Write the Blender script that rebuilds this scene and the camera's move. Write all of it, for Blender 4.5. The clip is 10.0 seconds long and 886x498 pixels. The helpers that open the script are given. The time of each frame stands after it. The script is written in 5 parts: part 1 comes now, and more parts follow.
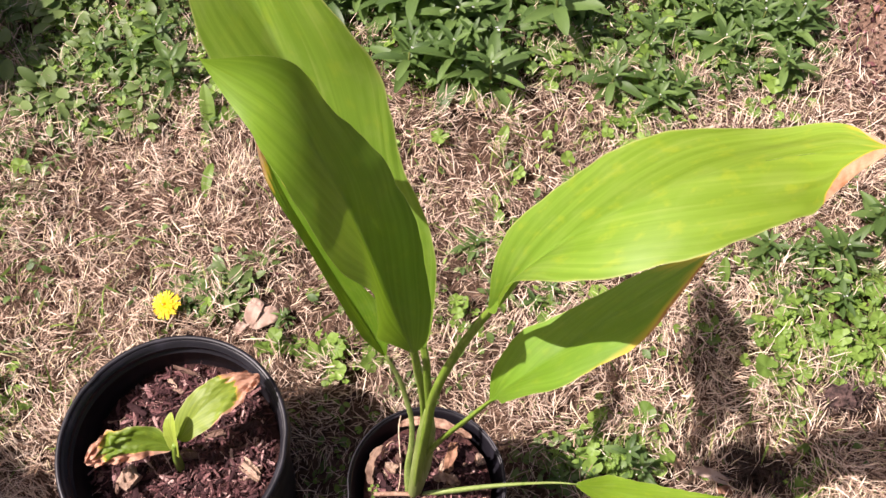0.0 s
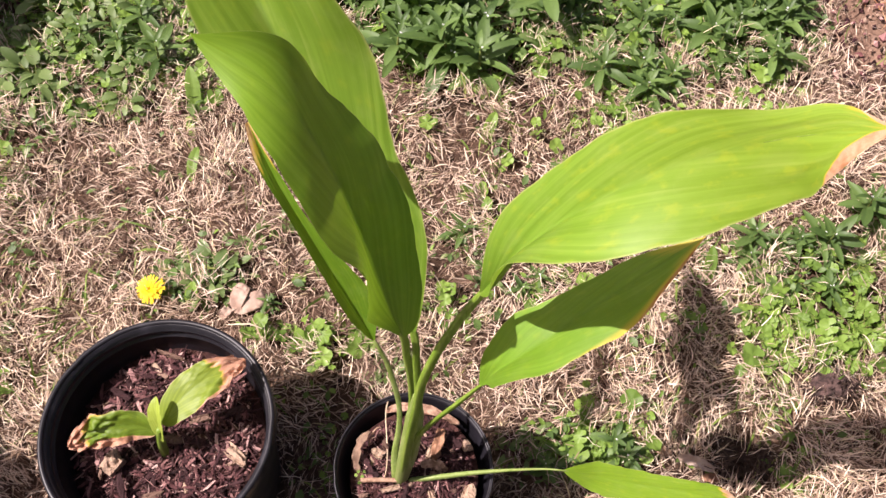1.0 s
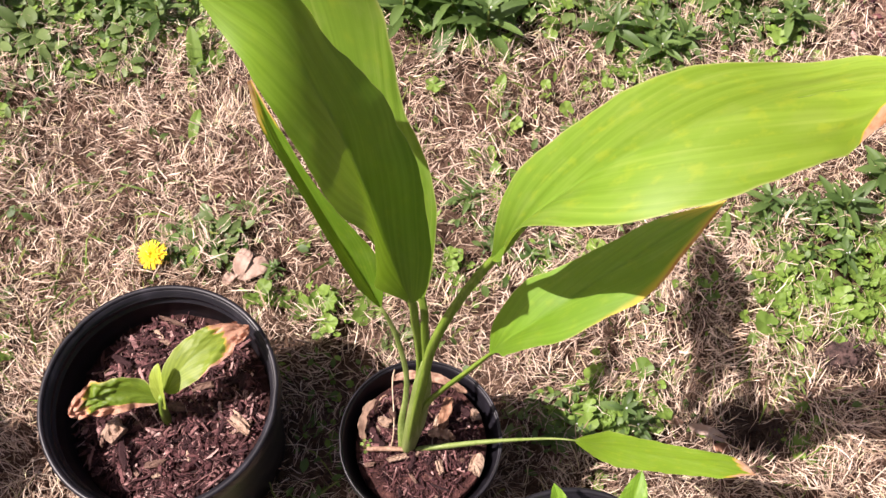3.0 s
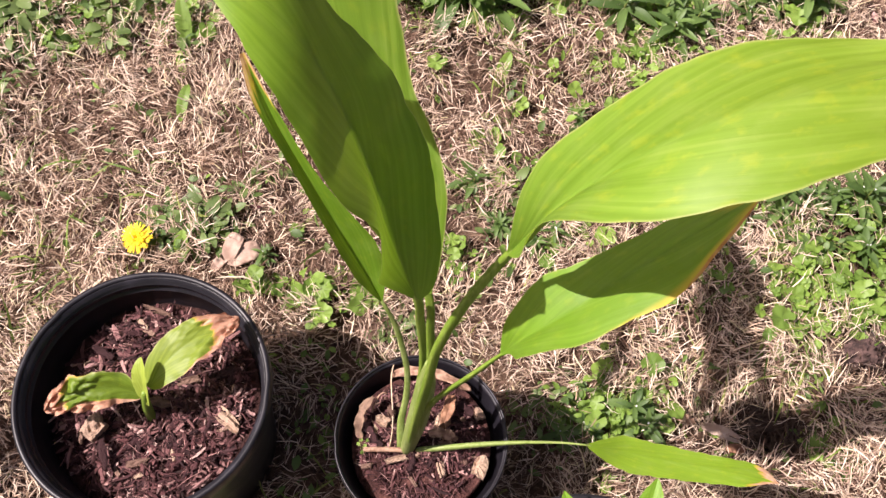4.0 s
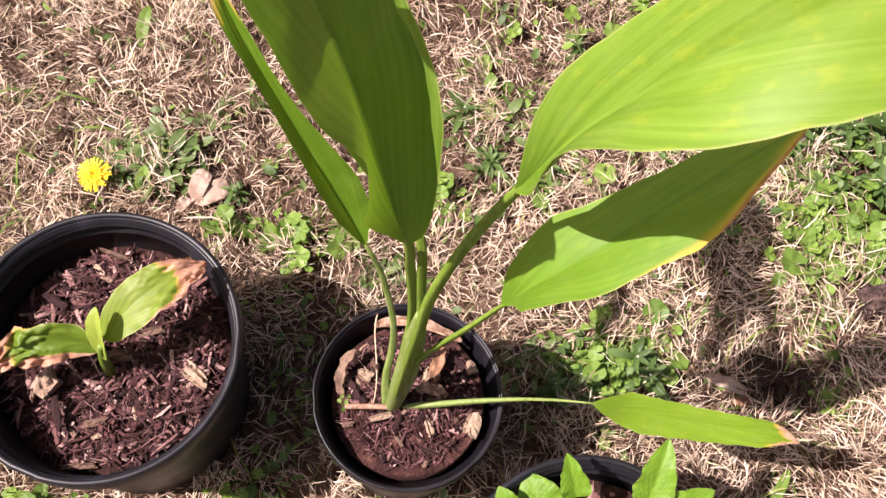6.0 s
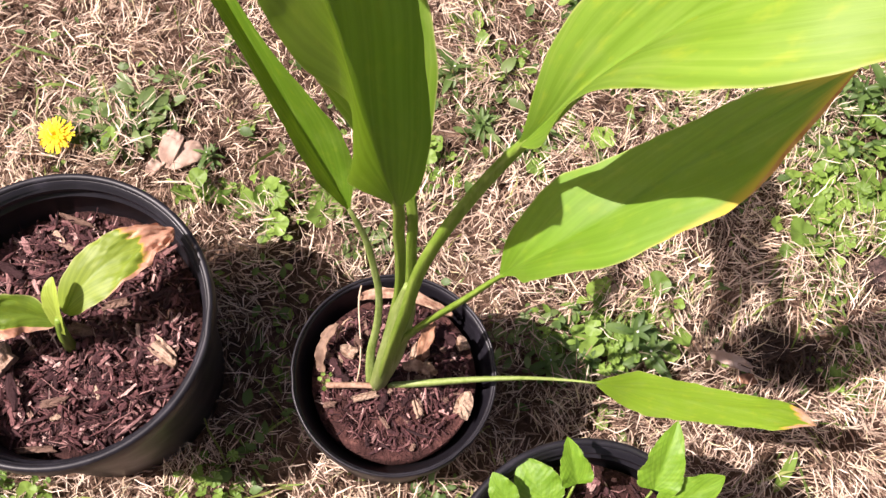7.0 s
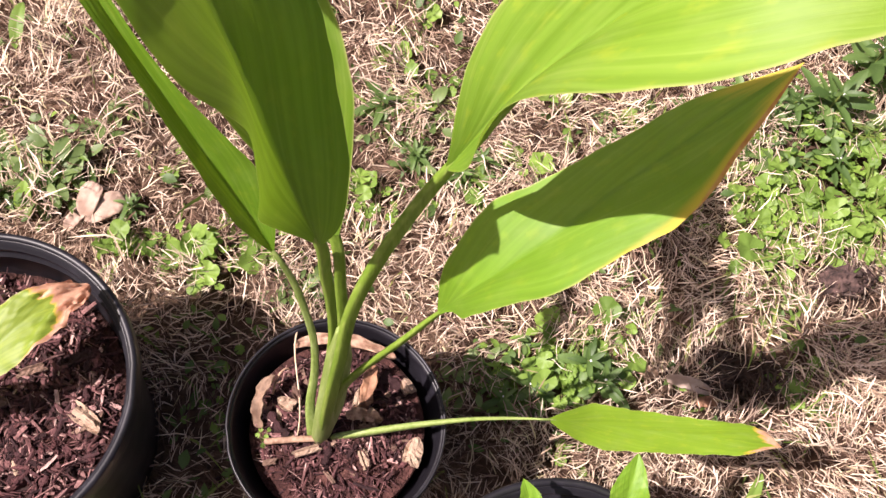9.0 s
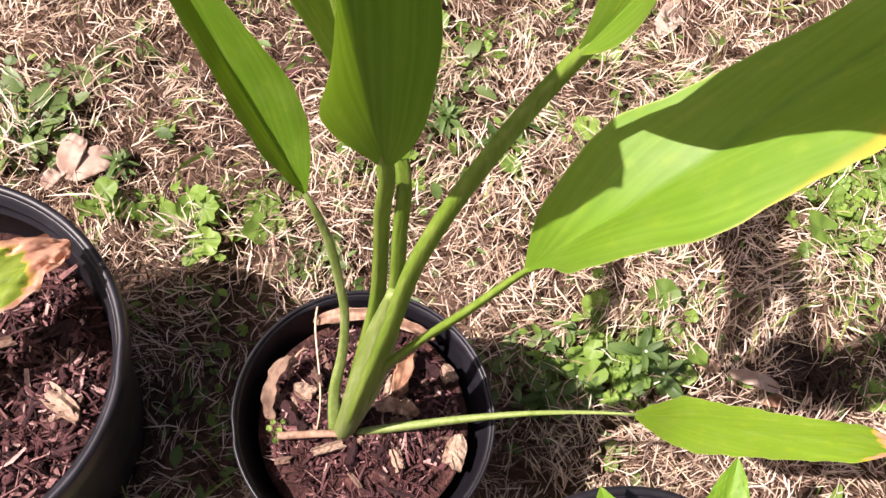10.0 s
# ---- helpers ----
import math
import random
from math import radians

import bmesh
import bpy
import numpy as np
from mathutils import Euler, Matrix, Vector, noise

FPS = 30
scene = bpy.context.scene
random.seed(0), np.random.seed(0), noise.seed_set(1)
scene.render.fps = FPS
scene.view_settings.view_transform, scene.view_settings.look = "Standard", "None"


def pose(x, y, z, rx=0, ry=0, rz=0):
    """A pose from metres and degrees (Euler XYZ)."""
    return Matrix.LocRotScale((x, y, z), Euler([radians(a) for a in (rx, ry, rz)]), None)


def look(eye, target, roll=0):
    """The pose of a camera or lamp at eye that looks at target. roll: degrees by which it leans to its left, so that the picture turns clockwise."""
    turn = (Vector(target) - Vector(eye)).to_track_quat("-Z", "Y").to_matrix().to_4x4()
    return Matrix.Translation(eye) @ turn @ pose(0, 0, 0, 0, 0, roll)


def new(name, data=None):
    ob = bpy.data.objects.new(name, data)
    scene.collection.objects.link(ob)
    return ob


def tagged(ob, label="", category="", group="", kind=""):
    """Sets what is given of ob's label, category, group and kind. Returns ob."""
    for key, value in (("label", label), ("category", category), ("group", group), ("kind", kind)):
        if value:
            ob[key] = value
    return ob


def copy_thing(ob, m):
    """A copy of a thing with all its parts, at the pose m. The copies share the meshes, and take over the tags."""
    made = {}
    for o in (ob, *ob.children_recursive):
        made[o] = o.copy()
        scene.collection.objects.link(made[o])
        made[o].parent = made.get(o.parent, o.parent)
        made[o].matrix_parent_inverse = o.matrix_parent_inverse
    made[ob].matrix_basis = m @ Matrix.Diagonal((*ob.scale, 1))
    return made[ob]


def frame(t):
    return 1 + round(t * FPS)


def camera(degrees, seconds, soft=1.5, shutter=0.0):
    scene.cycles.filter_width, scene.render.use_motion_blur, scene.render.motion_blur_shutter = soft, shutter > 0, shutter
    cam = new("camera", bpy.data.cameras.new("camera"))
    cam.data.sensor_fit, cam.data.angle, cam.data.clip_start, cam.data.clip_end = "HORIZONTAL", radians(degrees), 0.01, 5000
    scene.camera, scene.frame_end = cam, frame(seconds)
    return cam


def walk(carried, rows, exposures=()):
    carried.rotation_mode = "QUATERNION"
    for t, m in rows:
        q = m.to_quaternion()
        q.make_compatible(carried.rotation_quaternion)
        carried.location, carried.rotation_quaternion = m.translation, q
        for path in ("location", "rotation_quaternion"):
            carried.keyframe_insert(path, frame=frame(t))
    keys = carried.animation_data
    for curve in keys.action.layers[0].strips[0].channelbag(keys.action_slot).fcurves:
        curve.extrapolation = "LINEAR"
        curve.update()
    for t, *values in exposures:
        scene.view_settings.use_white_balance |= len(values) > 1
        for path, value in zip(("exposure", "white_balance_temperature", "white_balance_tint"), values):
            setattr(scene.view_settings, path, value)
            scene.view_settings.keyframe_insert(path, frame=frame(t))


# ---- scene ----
import collections

cam = camera(49.4, 10.0, 1.5)
PATH = [
    (0, (0.026, -0.01, 1.139), (-0.043, 0.946, -0.617), -0.1),
    (0.5, (0.021, -0.01, 1.137), (-0.027, 0.944, -0.62), 1.5),
    (1, (0.02, -0.012, 1.13), (-0.012, 0.929, -0.634), 2.3),
    (1.5, (0.023, -0.016, 1.127), (-0.004, 0.9, -0.65), 2.1),
    (2, (0.019, -0.016, 1.126), (-0.014, 0.879, -0.662), 1.8),
    (2.5, (0.018, -0.014, 1.123), (-0.019, 0.875, -0.669), 1.7),
    (4, (0.001, 0.03, 1.055), (-0.011, 0.875, -0.758), 4.2),
    (4.5, (-0.006, 0.041, 1.037), (-0.003, 0.855, -0.79), 5.2),
    (5, (-0.001, 0.046, 1.021), (0.014, 0.828, -0.82), 5.5),
    (5.5, (-0.005, 0.052, 1.006), (0.019, 0.813, -0.843), 6.5),
    (7, (-0.013, 0.081, 0.915), (0.074, 0.768, -0.962), 11.9),
    (7.5, (-0.001, 0.08, 0.911), (0.106, 0.759, -0.967), 11.9),
    (8, (-0.005, 0.077, 0.913), (0.159, 0.798, -0.946), 15.6),
    (8.5, (-0.01, 0.082, 0.903), (0.17, 0.834, -0.941), 16.2),
    (9, (-0.001, 0.094, 0.879), (0.184, 0.857, -0.96), 14.2),
    (9.5, (-0.002, 0.105, 0.828), (0.225, 0.881, -1.001), 16.1),
    (10, (-0.033, 0.114, 0.757), (0.19, 0.883, -1.076), 17.8),
]
walk(cam, [(t, look(eye, target, roll)) for t, eye, target, roll in PATH], [(0, 0.99), (2.5, 0.99), (5.5, 1.02), (7, 1.1), (10, 1.13)])


# ---- light ----
SHADE = (0.70, 0.13)     # how far a shadow falls to x and y for one metre of height
sun_data = bpy.data.lights.new("sun", "SUN")
sun_data.energy, sun_data.angle, sun_data.color = 4.9, radians(0.53), (1.0, 0.95, 0.87)
sun = new("sun", sun_data)
sun.matrix_world = look((-SHADE[0] * 5, -SHADE[1] * 5, 5), (0, 0, 0))
world = bpy.data.worlds.new("sky")
scene.world = world
world.use_nodes = True
wn = world.node_tree
sky = wn.nodes.new("ShaderNodeTexSky")
sky.sky_type, sky.sun_disc = "NISHITA", False
sky.sun_elevation = math.atan2(1, math.hypot(*SHADE))
sky.sun_rotation = math.atan2(-SHADE[0], -SHADE[1])
sky.air_density, sky.dust_density, sky.ozone_density = 0.5, 4.5, 0.3
wn.nodes["Background"].inputs["Strength"].default_value = 0.052
wn.links.new(sky.outputs[0], wn.nodes["Background"].inputs["Color"])
scene.view_settings.use_white_balance = True
scene.view_settings.white_balance_temperature, scene.view_settings.white_balance_tint = 6620, 22.5


# ---- materials ----
class Nodes:
    """A short hand for building one node material."""

    def __init__(self, name):
        self.mat = bpy.data.materials.new(name)
        self.mat.use_nodes = True
        self.tree = self.mat.node_tree
        self.bsdf = self.tree.nodes["Principled BSDF"]
        self.out = self.tree.nodes["Material Output"]

    def add(self, kind):
        return self.tree.nodes.new(kind)

    def link(self, a, b):
        self.tree.links.new(a, b)

    def put(self, socket, value):
        if isinstance(value, bpy.types.NodeSocket):
            self.link(value, socket)
        else:
            socket.default_value = value

    def noise(self, scale, detail=4.0, rough=0.55, vector=None, stretch=None):
        n = self.add("ShaderNodeTexNoise")
        n.inputs["Scale"].default_value, n.inputs["Detail"].default_value, n.inputs["Roughness"].default_value = scale, detail, rough
        v = vector
        if v is None:
            v = self.add("ShaderNodeTexCoord").outputs["Object"]
        if stretch:
            m = self.add("ShaderNodeMapping")
            m.inputs["Scale"].default_value = stretch
            self.link(v, m.inputs["Vector"])
            v = m.outputs["Vector"]
        self.link(v, n.inputs["Vector"])
        return n.outputs["Fac"]

    def ramp(self, fac, stops):
        r = self.add("ShaderNodeValToRGB")
        el = r.color_ramp.elements
        while len(el) < len(stops):
            el.new(0.5)
        for e, (p, c) in zip(el, stops):
            e.position, e.color = p, (*c, 1) if len(c) == 3 else c
        self.put(r.inputs["Fac"], fac)
        return r.outputs["Color"]

    def mix(self, fac, a, b, blend="MIX"):
        m = self.add("ShaderNodeMix")
        m.data_type, m.blend_type = "RGBA", blend
        self.put(m.inputs[0], fac)
        self.put(m.inputs[6], (*a, 1) if isinstance(a, tuple) else a)
        self.put(m.inputs[7], (*b, 1) if isinstance(b, tuple) else b)
        return m.outputs[2]

    def calc(self, op, a, b=0.0, clamp=False):
        m = self.add("ShaderNodeMath")
        m.operation, m.use_clamp = op, clamp
        self.put(m.inputs[0], a)
        self.put(m.inputs[1], b)
        return m.outputs[0]

    def smooth(self, value, low, high):
        m = self.add("ShaderNodeMapRange")
        m.interpolation_type = "SMOOTHSTEP"
        self.put(m.inputs["Value"], value)
        m.inputs["From Min"].default_value, m.inputs["From Max"].default_value = low, high
        return m.outputs["Result"]

    def bump(self, height, strength=0.4, distance=0.002):
        b = self.add("ShaderNodeBump")
        b.inputs["Strength"].default_value, b.inputs["Distance"].default_value = strength, distance
        self.link(height, b.inputs["Height"])
        self.link(b.outputs["Normal"], self.bsdf.inputs["Normal"])
        return b.outputs["Normal"]

    def finish(self, colour, rough=0.6, specular=0.4):
        self.put(self.bsdf.inputs["Base Color"], (*colour, 1) if isinstance(colour, tuple) else colour)
        self.put(self.bsdf.inputs["Roughness"], rough)
        self.bsdf.inputs["Specular IOR Level"].default_value = specular
        return self.mat

    def see_through(self, colour, share, normal=None):
        """Lets light pass through a thin leaf."""
        t = self.add("ShaderNodeBsdfTranslucent")
        self.put(t.inputs["Color"], colour)
        if normal is not None:
            self.link(normal, t.inputs["Normal"])
        m = self.add("ShaderNodeMixShader")
        m.inputs[0].default_value = share
        self.link(self.bsdf.outputs[0], m.inputs[1])
        self.link(t.outputs[0], m.inputs[2])
        self.link(m.outputs[0], self.out.inputs["Surface"])


def soil_ground():
    n = Nodes("lawn_soil")
    a, b = n.noise(14, 6), n.noise(160, 5, 0.65)
    c = n.ramp(n.calc("ADD", n.calc("MULTIPLY", a, 0.5), n.calc("MULTIPLY", b, 0.5)),
               [(0.3, (0.026, 0.015, 0.01)), (0.5, (0.08, 0.049, 0.034)), (0.7, (0.19, 0.122, 0.085))])
    # past the near lawn the soil lies under an unbroken mat of straw and low weeds
    away = n.add("ShaderNodeVectorMath")
    away.operation = "DISTANCE"
    away.inputs[1].default_value = (0.0, 0.6, 0.0)
    n.link(n.add("ShaderNodeTexCoord").outputs["Object"], away.inputs[0])
    mat = n.ramp(n.noise(45, 6, 0.7), [(0.3, (0.06, 0.038, 0.027)), (0.5, (0.19, 0.135, 0.098)), (0.7, (0.33, 0.245, 0.18))])
    mat = n.mix(n.smooth(n.noise(3.5, 5, 0.65), 0.5, 0.62), mat, (0.055, 0.09, 0.024))
    c = n.mix(n.smooth(n.calc("ADD", away.outputs["Value"], n.calc("MULTIPLY", a, 0.5)), 1.14, 1.42), c, mat)
    # trodden red-brown dirt where the lawn ends
    spot = n.add("ShaderNodeVectorMath")
    spot.operation = "DISTANCE"
    spot.inputs[1].default_value = (0.68, 1.06, 0.0)
    n.link(n.add("ShaderNodeTexCoord").outputs["Object"], spot.inputs[0])
    dirt = n.ramp(n.calc("ADD", n.calc("MULTIPLY", a, 0.6), n.calc("MULTIPLY", b, 0.4)), [(0.35, (0.12, 0.07, 0.05)), (0.65, (0.27, 0.17, 0.125))])
    c = n.mix(n.smooth(n.calc("ADD", spot.outputs["Value"], n.calc("MULTIPLY", a, 0.12)), 0.24, 0.17), c, dirt)
    n.bump(b, 0.8, 0.004)
    return n.finish(c, 0.95, 0.15)


def straw(name, stops, share=0.25):
    n = Nodes(name)
    r = n.add("ShaderNodeNewGeometry").outputs["Random Per Island"]
    c = n.ramp(r, stops)
    fine = n.noise(900, 2)
    c = n.mix(n.calc("MULTIPLY", fine, 0.4), c, n.mix(0.5, c, (0.18, 0.11, 0.07)))
    n.finish(c, 0.6, 0.35)
    n.see_through(c, share)
    return n.mat


def weed_green(name, dark, light, share=0.35):
    n = Nodes(name)
    r = n.add("ShaderNodeObjectInfo").outputs["Random"]
    i = n.add("ShaderNodeNewGeometry").outputs["Random Per Island"]
    k = n.calc("FRACT", n.calc("ADD", r, i))
    c = n.mix(k, dark, light)
    fine = n.noise(260, 3)
    c = n.mix(n.calc("MULTIPLY", fine, 0.45), c, n.mix(0.5, c, (0.03, 0.06, 0.01)))
    n.bump(n.noise(420, 2), 0.35, 0.0008)
    n.finish(c, 0.5, 0.4)
    n.see_through(n.mix(0.5, c, (0.3, 0.5, 0.05)), share)
    return n.mat


def big_leaf(name, green, bright, brown_tip=1.1, gloss=0.42, brown_side=(2.0, 2.0), yellow=0.25, share=0.42, rim=0.04, slope=0.45, band=0.1, dried=((0.38, 0.15, 0.075), (0.66, 0.4, 0.26)), tip_yellow=0.0, mottle=0.14, relief=0.07):
    """Turmeric blade. UV: x runs base to tip, y across (0.5 is the midrib). brown_tip: where along it the tip has dried."""
    n = Nodes(name)
    uv = n.add("ShaderNodeUVMap").outputs["UV"]
    sep = n.add("ShaderNodeSeparateXYZ")
    n.link(uv, sep.inputs[0])
    s, v = sep.outputs[0], sep.outputs[1]
    side = n.calc("MULTIPLY", n.calc("SUBTRACT", v, 0.5), 2.0)
    far = n.calc("ABSOLUTE", side)
    # veins leave the midrib at a slant and bend towards the tip
    lane = n.calc("SUBTRACT", n.calc("MULTIPLY", far, 1.0), n.calc("MULTIPLY", s, 1.35))
    comb = n.add("ShaderNodeCombineXYZ")
    n.put(comb.inputs[0], lane)
    n.put(comb.inputs[1], n.calc("MULTIPLY", n.calc("SIGN", side), 3.0))
    n.put(comb.inputs[2], n.calc("MULTIPLY", s, 0.22))
    veins = n.noise(20, 3, 0.55, comb.outputs[0])
    broad = n.noise(9, 2, 0.5, comb.outputs[0])
    fine = n.noise(90, 2, 0.5, comb.outputs[0])
    c = n.mix(n.smooth(broad, 0.35, 0.7), green, bright)
    c = n.mix(n.calc("MULTIPLY", n.smooth(veins, 0.3, 0.8), 0.16), c, n.mix(0.5, c, green))
    pale = n.smooth(n.noise(13, 1, 0.4, comb.outputs[0]), 0.55, 0.75)
    c = n.mix(n.calc("MULTIPLY", pale, mottle), c, (0.36, 0.46, 0.1))
    blotch = n.smooth(n.noise(5, 4, 0.6, uv, (2.2, 1.0, 1)), 0.45, 0.7)
    c = n.mix(n.calc("MULTIPLY", blotch, mottle), c, (0.3, 0.42, 0.1))
    patch = n.smooth(n.noise(7, 3, 0.6, uv, (3, 1.2, 1)), 0.52, 0.72)
    c = n.mix(n.calc("MULTIPLY", patch, yellow), c, (0.46, 0.5, 0.03))
    # yellower towards the tip, by age and to stand for sunlight on it
    if tip_yellow:
        c = n.mix(n.calc("MULTIPLY", n.smooth(n.calc("ADD", s, n.calc("MULTIPLY", broad, 0.3)), 0.35, 1.1), tip_yellow), c, (0.4, 0.49, 0.03))
    # pale midrib
    c = n.mix(n.calc("MULTIPLY", n.calc("SUBTRACT", 1.0, n.smooth(far, 0.0, 0.07)), 0.05), c, (0.34, 0.46, 0.12))
    wob = n.calc("MULTIPLY", n.calc("SUBTRACT", n.noise(6, 3, 0.5, uv), 0.5), 0.3)
    edge = n.smooth(n.calc("ADD", far, n.calc("MULTIPLY", wob, 0.12)), 1 - rim, 1.0)
    c = n.mix(n.calc("MULTIPLY", edge, 0.55), c, (0.52, 0.52, 0.2))
    # dried tip and side margin, with a yellow border
    t = n.calc("ADD", s, wob)
    up = n.calc("ADD", n.calc("SUBTRACT", t, brown_tip), n.calc("MULTIPLY", n.calc("SUBTRACT", far, 0.6), 0.1))
    m1 = n.calc("ADD", n.calc("SUBTRACT", side, brown_side[0]), n.calc("ADD", n.calc("MULTIPLY", wob, 0.4), n.calc("MULTIPLY", n.calc("SUBTRACT", s, 0.75), slope)))
    m2 = n.calc("ADD", n.calc("SUBTRACT", n.calc("MULTIPLY", side, -1.0), brown_side[1]), n.calc("ADD", n.calc("MULTIPLY", wob, 0.4), n.calc("MULTIPLY", n.calc("SUBTRACT", s, 0.75), slope)))
    dry = n.calc("MAXIMUM", up, n.calc("MAXIMUM", m1, m2))
    c = n.mix(n.smooth(dry, -band, -0.01), c, (0.58, 0.45, 0.05))
    tan = n.ramp(n.noise(95, 4, 0.6), [(0.35, dried[0]), (0.65, dried[1])])
    dead = n.smooth(dry, -0.015, 0.035)
    c = n.mix(dead, c, tan)
    h = n.calc("ADD", n.calc("MULTIPLY", veins, 1.0), n.calc("MULTIPLY", fine, 0.18))
    normal = n.bump(h, relief, 0.001)
    n.finish(c, n.calc("ADD", 0.42, n.calc("MULTIPLY", fine, 0.16)), gloss)
    n.see_through(n.mix(n.calc("MULTIPLY", n.calc("SUBTRACT", 1.0, dead), 0.35), c, (0.36, 0.55, 0.02)), share, normal)
    return n.mat


def stalk_green(name, stops):
    n = Nodes(name)
    a = n.noise(110, 3, 0.6, None, (1, 1, 0.12))
    b = n.noise(420, 3, 0.6, None, (1, 1, 0.035))
    c = n.ramp(n.calc("ADD", n.calc("MULTIPLY", a, 0.5), n.calc("MULTIPLY", b, 0.5)), stops)
    n.bump(b, 0.55, 0.0008)
    n.finish(c, 0.42, 0.45)
    n.see_through(c, 0.3)
    return n.mat


def pot_plastic():
    n = Nodes("black_nursery_plastic")
    a, b = n.noise(35, 5), n.noise(300, 4)
    c = n.mix(n.smooth(a, 0.5, 0.8), (0.01, 0.009, 0.0125), (0.026, 0.0235, 0.033))
    scuff = n.calc("MULTIPLY", n.smooth(n.noise(260, 5, 0.7, None, (1, 1, 0.4)), 0.6, 0.75), n.smooth(n.noise(22, 3), 0.5, 0.65))
    c = n.mix(n.calc("MULTIPLY", scuff, 0.5), c, (0.12, 0.112, 0.12))
    n.bump(b, 0.15, 0.0006)
    return n.finish(c, n.calc("ADD", 0.27, n.calc("MULTIPLY", a, 0.3)), 0.42)


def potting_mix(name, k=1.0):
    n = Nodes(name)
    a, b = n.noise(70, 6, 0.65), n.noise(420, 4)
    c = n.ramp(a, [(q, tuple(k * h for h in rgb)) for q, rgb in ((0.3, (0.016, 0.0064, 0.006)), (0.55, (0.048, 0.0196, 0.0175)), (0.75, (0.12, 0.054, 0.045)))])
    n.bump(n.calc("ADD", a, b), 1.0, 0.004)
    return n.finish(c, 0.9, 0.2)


def bark(name, stops, fine=420, stretch=(1, 0.25, 1)):
    n = Nodes(name)
    r = n.calc("FRACT", n.calc("ADD", n.add("ShaderNodeObjectInfo").outputs["Random"], n.add("ShaderNodeNewGeometry").outputs["Random Per Island"]))
    c = n.ramp(r, stops)
    grain = n.noise(fine, 4, 0.6, None, stretch)
    c = n.mix(n.smooth(grain, 0.35, 0.8), c, n.mix(0.75, c, (0.02, 0.01, 0.006)))
    n.bump(grain, 0.7, 0.0015)
    return n.finish(c, 0.8, 0.25)


def plain(name, a, b, scale, rough, share=0.0):
    n = Nodes(name)
    f = n.noise(scale, 4)
    c = n.mix(n.smooth(f, 0.3, 0.7), a, b)
    n.bump(n.noise(scale * 4, 3), 0.4, 0.001)
    n.finish(c, rough, 0.35)
    if share:
        n.see_through(c, share)
    return n.mat


M_GROUND = soil_ground()
# lower strands, like the soil, are darkened to stand for shade between straws
M_STRAW = straw("dry_straw", [(0.0, (0.0705, 0.0358, 0.0262)), (0.35, (0.155, 0.09, 0.065)), (0.6, (0.4, 0.272, 0.2)), (0.92, (0.86, 0.69, 0.555)), (1.0, (0.612, 0.498, 0.295))])
M_BLEACHED = straw("bleached_straw", [(0.0, (0.428, 0.296, 0.201)), (0.3, (0.683, 0.519, 0.402)), (0.8, (0.959, 0.804, 0.663)), (1.0, (0.755, 0.672, 0.402))])
M_GRASS = straw("green_grass", [(0.0, (0.07, 0.14, 0.02)), (0.6, (0.16, 0.26, 0.04)), (1.0, (0.3, 0.34, 0.09))], 0.35)
M_WEED = weed_green("weed_leaf_green", (0.054, 0.102, 0.028), (0.135, 0.218, 0.06), 0.3)
M_ROUND = weed_green("cranesbill_leaf_green", (0.112, 0.198, 0.034), (0.25, 0.385, 0.07), 0.33)
M_SAGE = weed_green("sage_green_weed_leaf", (0.09, 0.142, 0.042), (0.195, 0.27, 0.09), 0.3)
M_STEM = plain("weed_stem", (0.1, 0.16, 0.03), (0.2, 0.2, 0.06), 200, 0.5, 0.2)
M_BLOOM = plain("white_petal", (0.75, 0.76, 0.72), (0.85, 0.85, 0.82), 300, 0.5, 0.3)
M_YELLOW = plain("dandelion_yellow", (0.85, 0.55, 0.01), (0.9, 0.7, 0.02), 400, 0.5, 0.3)
M_DEAD = plain("dead_leaf_brown", (0.37, 0.24, 0.185), (0.54, 0.39, 0.315), 60, 0.7, 0.2)
M_PALE = plain("pale_dead_leaf", (0.42, 0.3, 0.24), (0.62, 0.5, 0.42), 60, 0.7, 0.2)
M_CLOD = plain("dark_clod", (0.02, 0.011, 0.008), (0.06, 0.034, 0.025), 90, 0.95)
M_LUMP = plain("red_brown_clod", (0.028, 0.017, 0.016), (0.105, 0.063, 0.056), 160, 0.95)
M_SHEATH = stalk_green("pale_leaf_sheath", [(0.3, (0.185, 0.265, 0.055)), (0.5, (0.275, 0.36, 0.1)), (0.72, (0.42, 0.49, 0.21))])
M_POT = pot_plastic()
# the plant pot gets the same mix with colours 1.45 times as bright
M_MIX, M_MIX_PALE = potting_mix("potting_mix"), potting_mix("fine_pale_potting_mix", 1.45)
M_PETIOLE = stalk_green("petiole_green", [(0.3, (0.13, 0.225, 0.02)), (0.5, (0.2, 0.31, 0.04)), (0.72, (0.33, 0.42, 0.1))])
M_BARK = bark("bark_mulch", [(0.0, (0.0208, 0.00755, 0.00963)), (0.4, (0.0633, 0.0226, 0.0268)), (0.72, (0.151, 0.0586, 0.0613)), (0.9, (0.347, 0.176, 0.173)), (1.0, (0.612, 0.38, 0.357))], 5, (0.5, 3, 3))
M_SHRED = bark("shredded_bark", [(0.0, (0.0184, 0.00684, 0.00882)), (0.4, (0.0612, 0.0233, 0.0271)), (0.72, (0.143, 0.0589, 0.0604)), (0.9, (0.34, 0.18, 0.17)), (1.0, (0.6, 0.41, 0.37))])
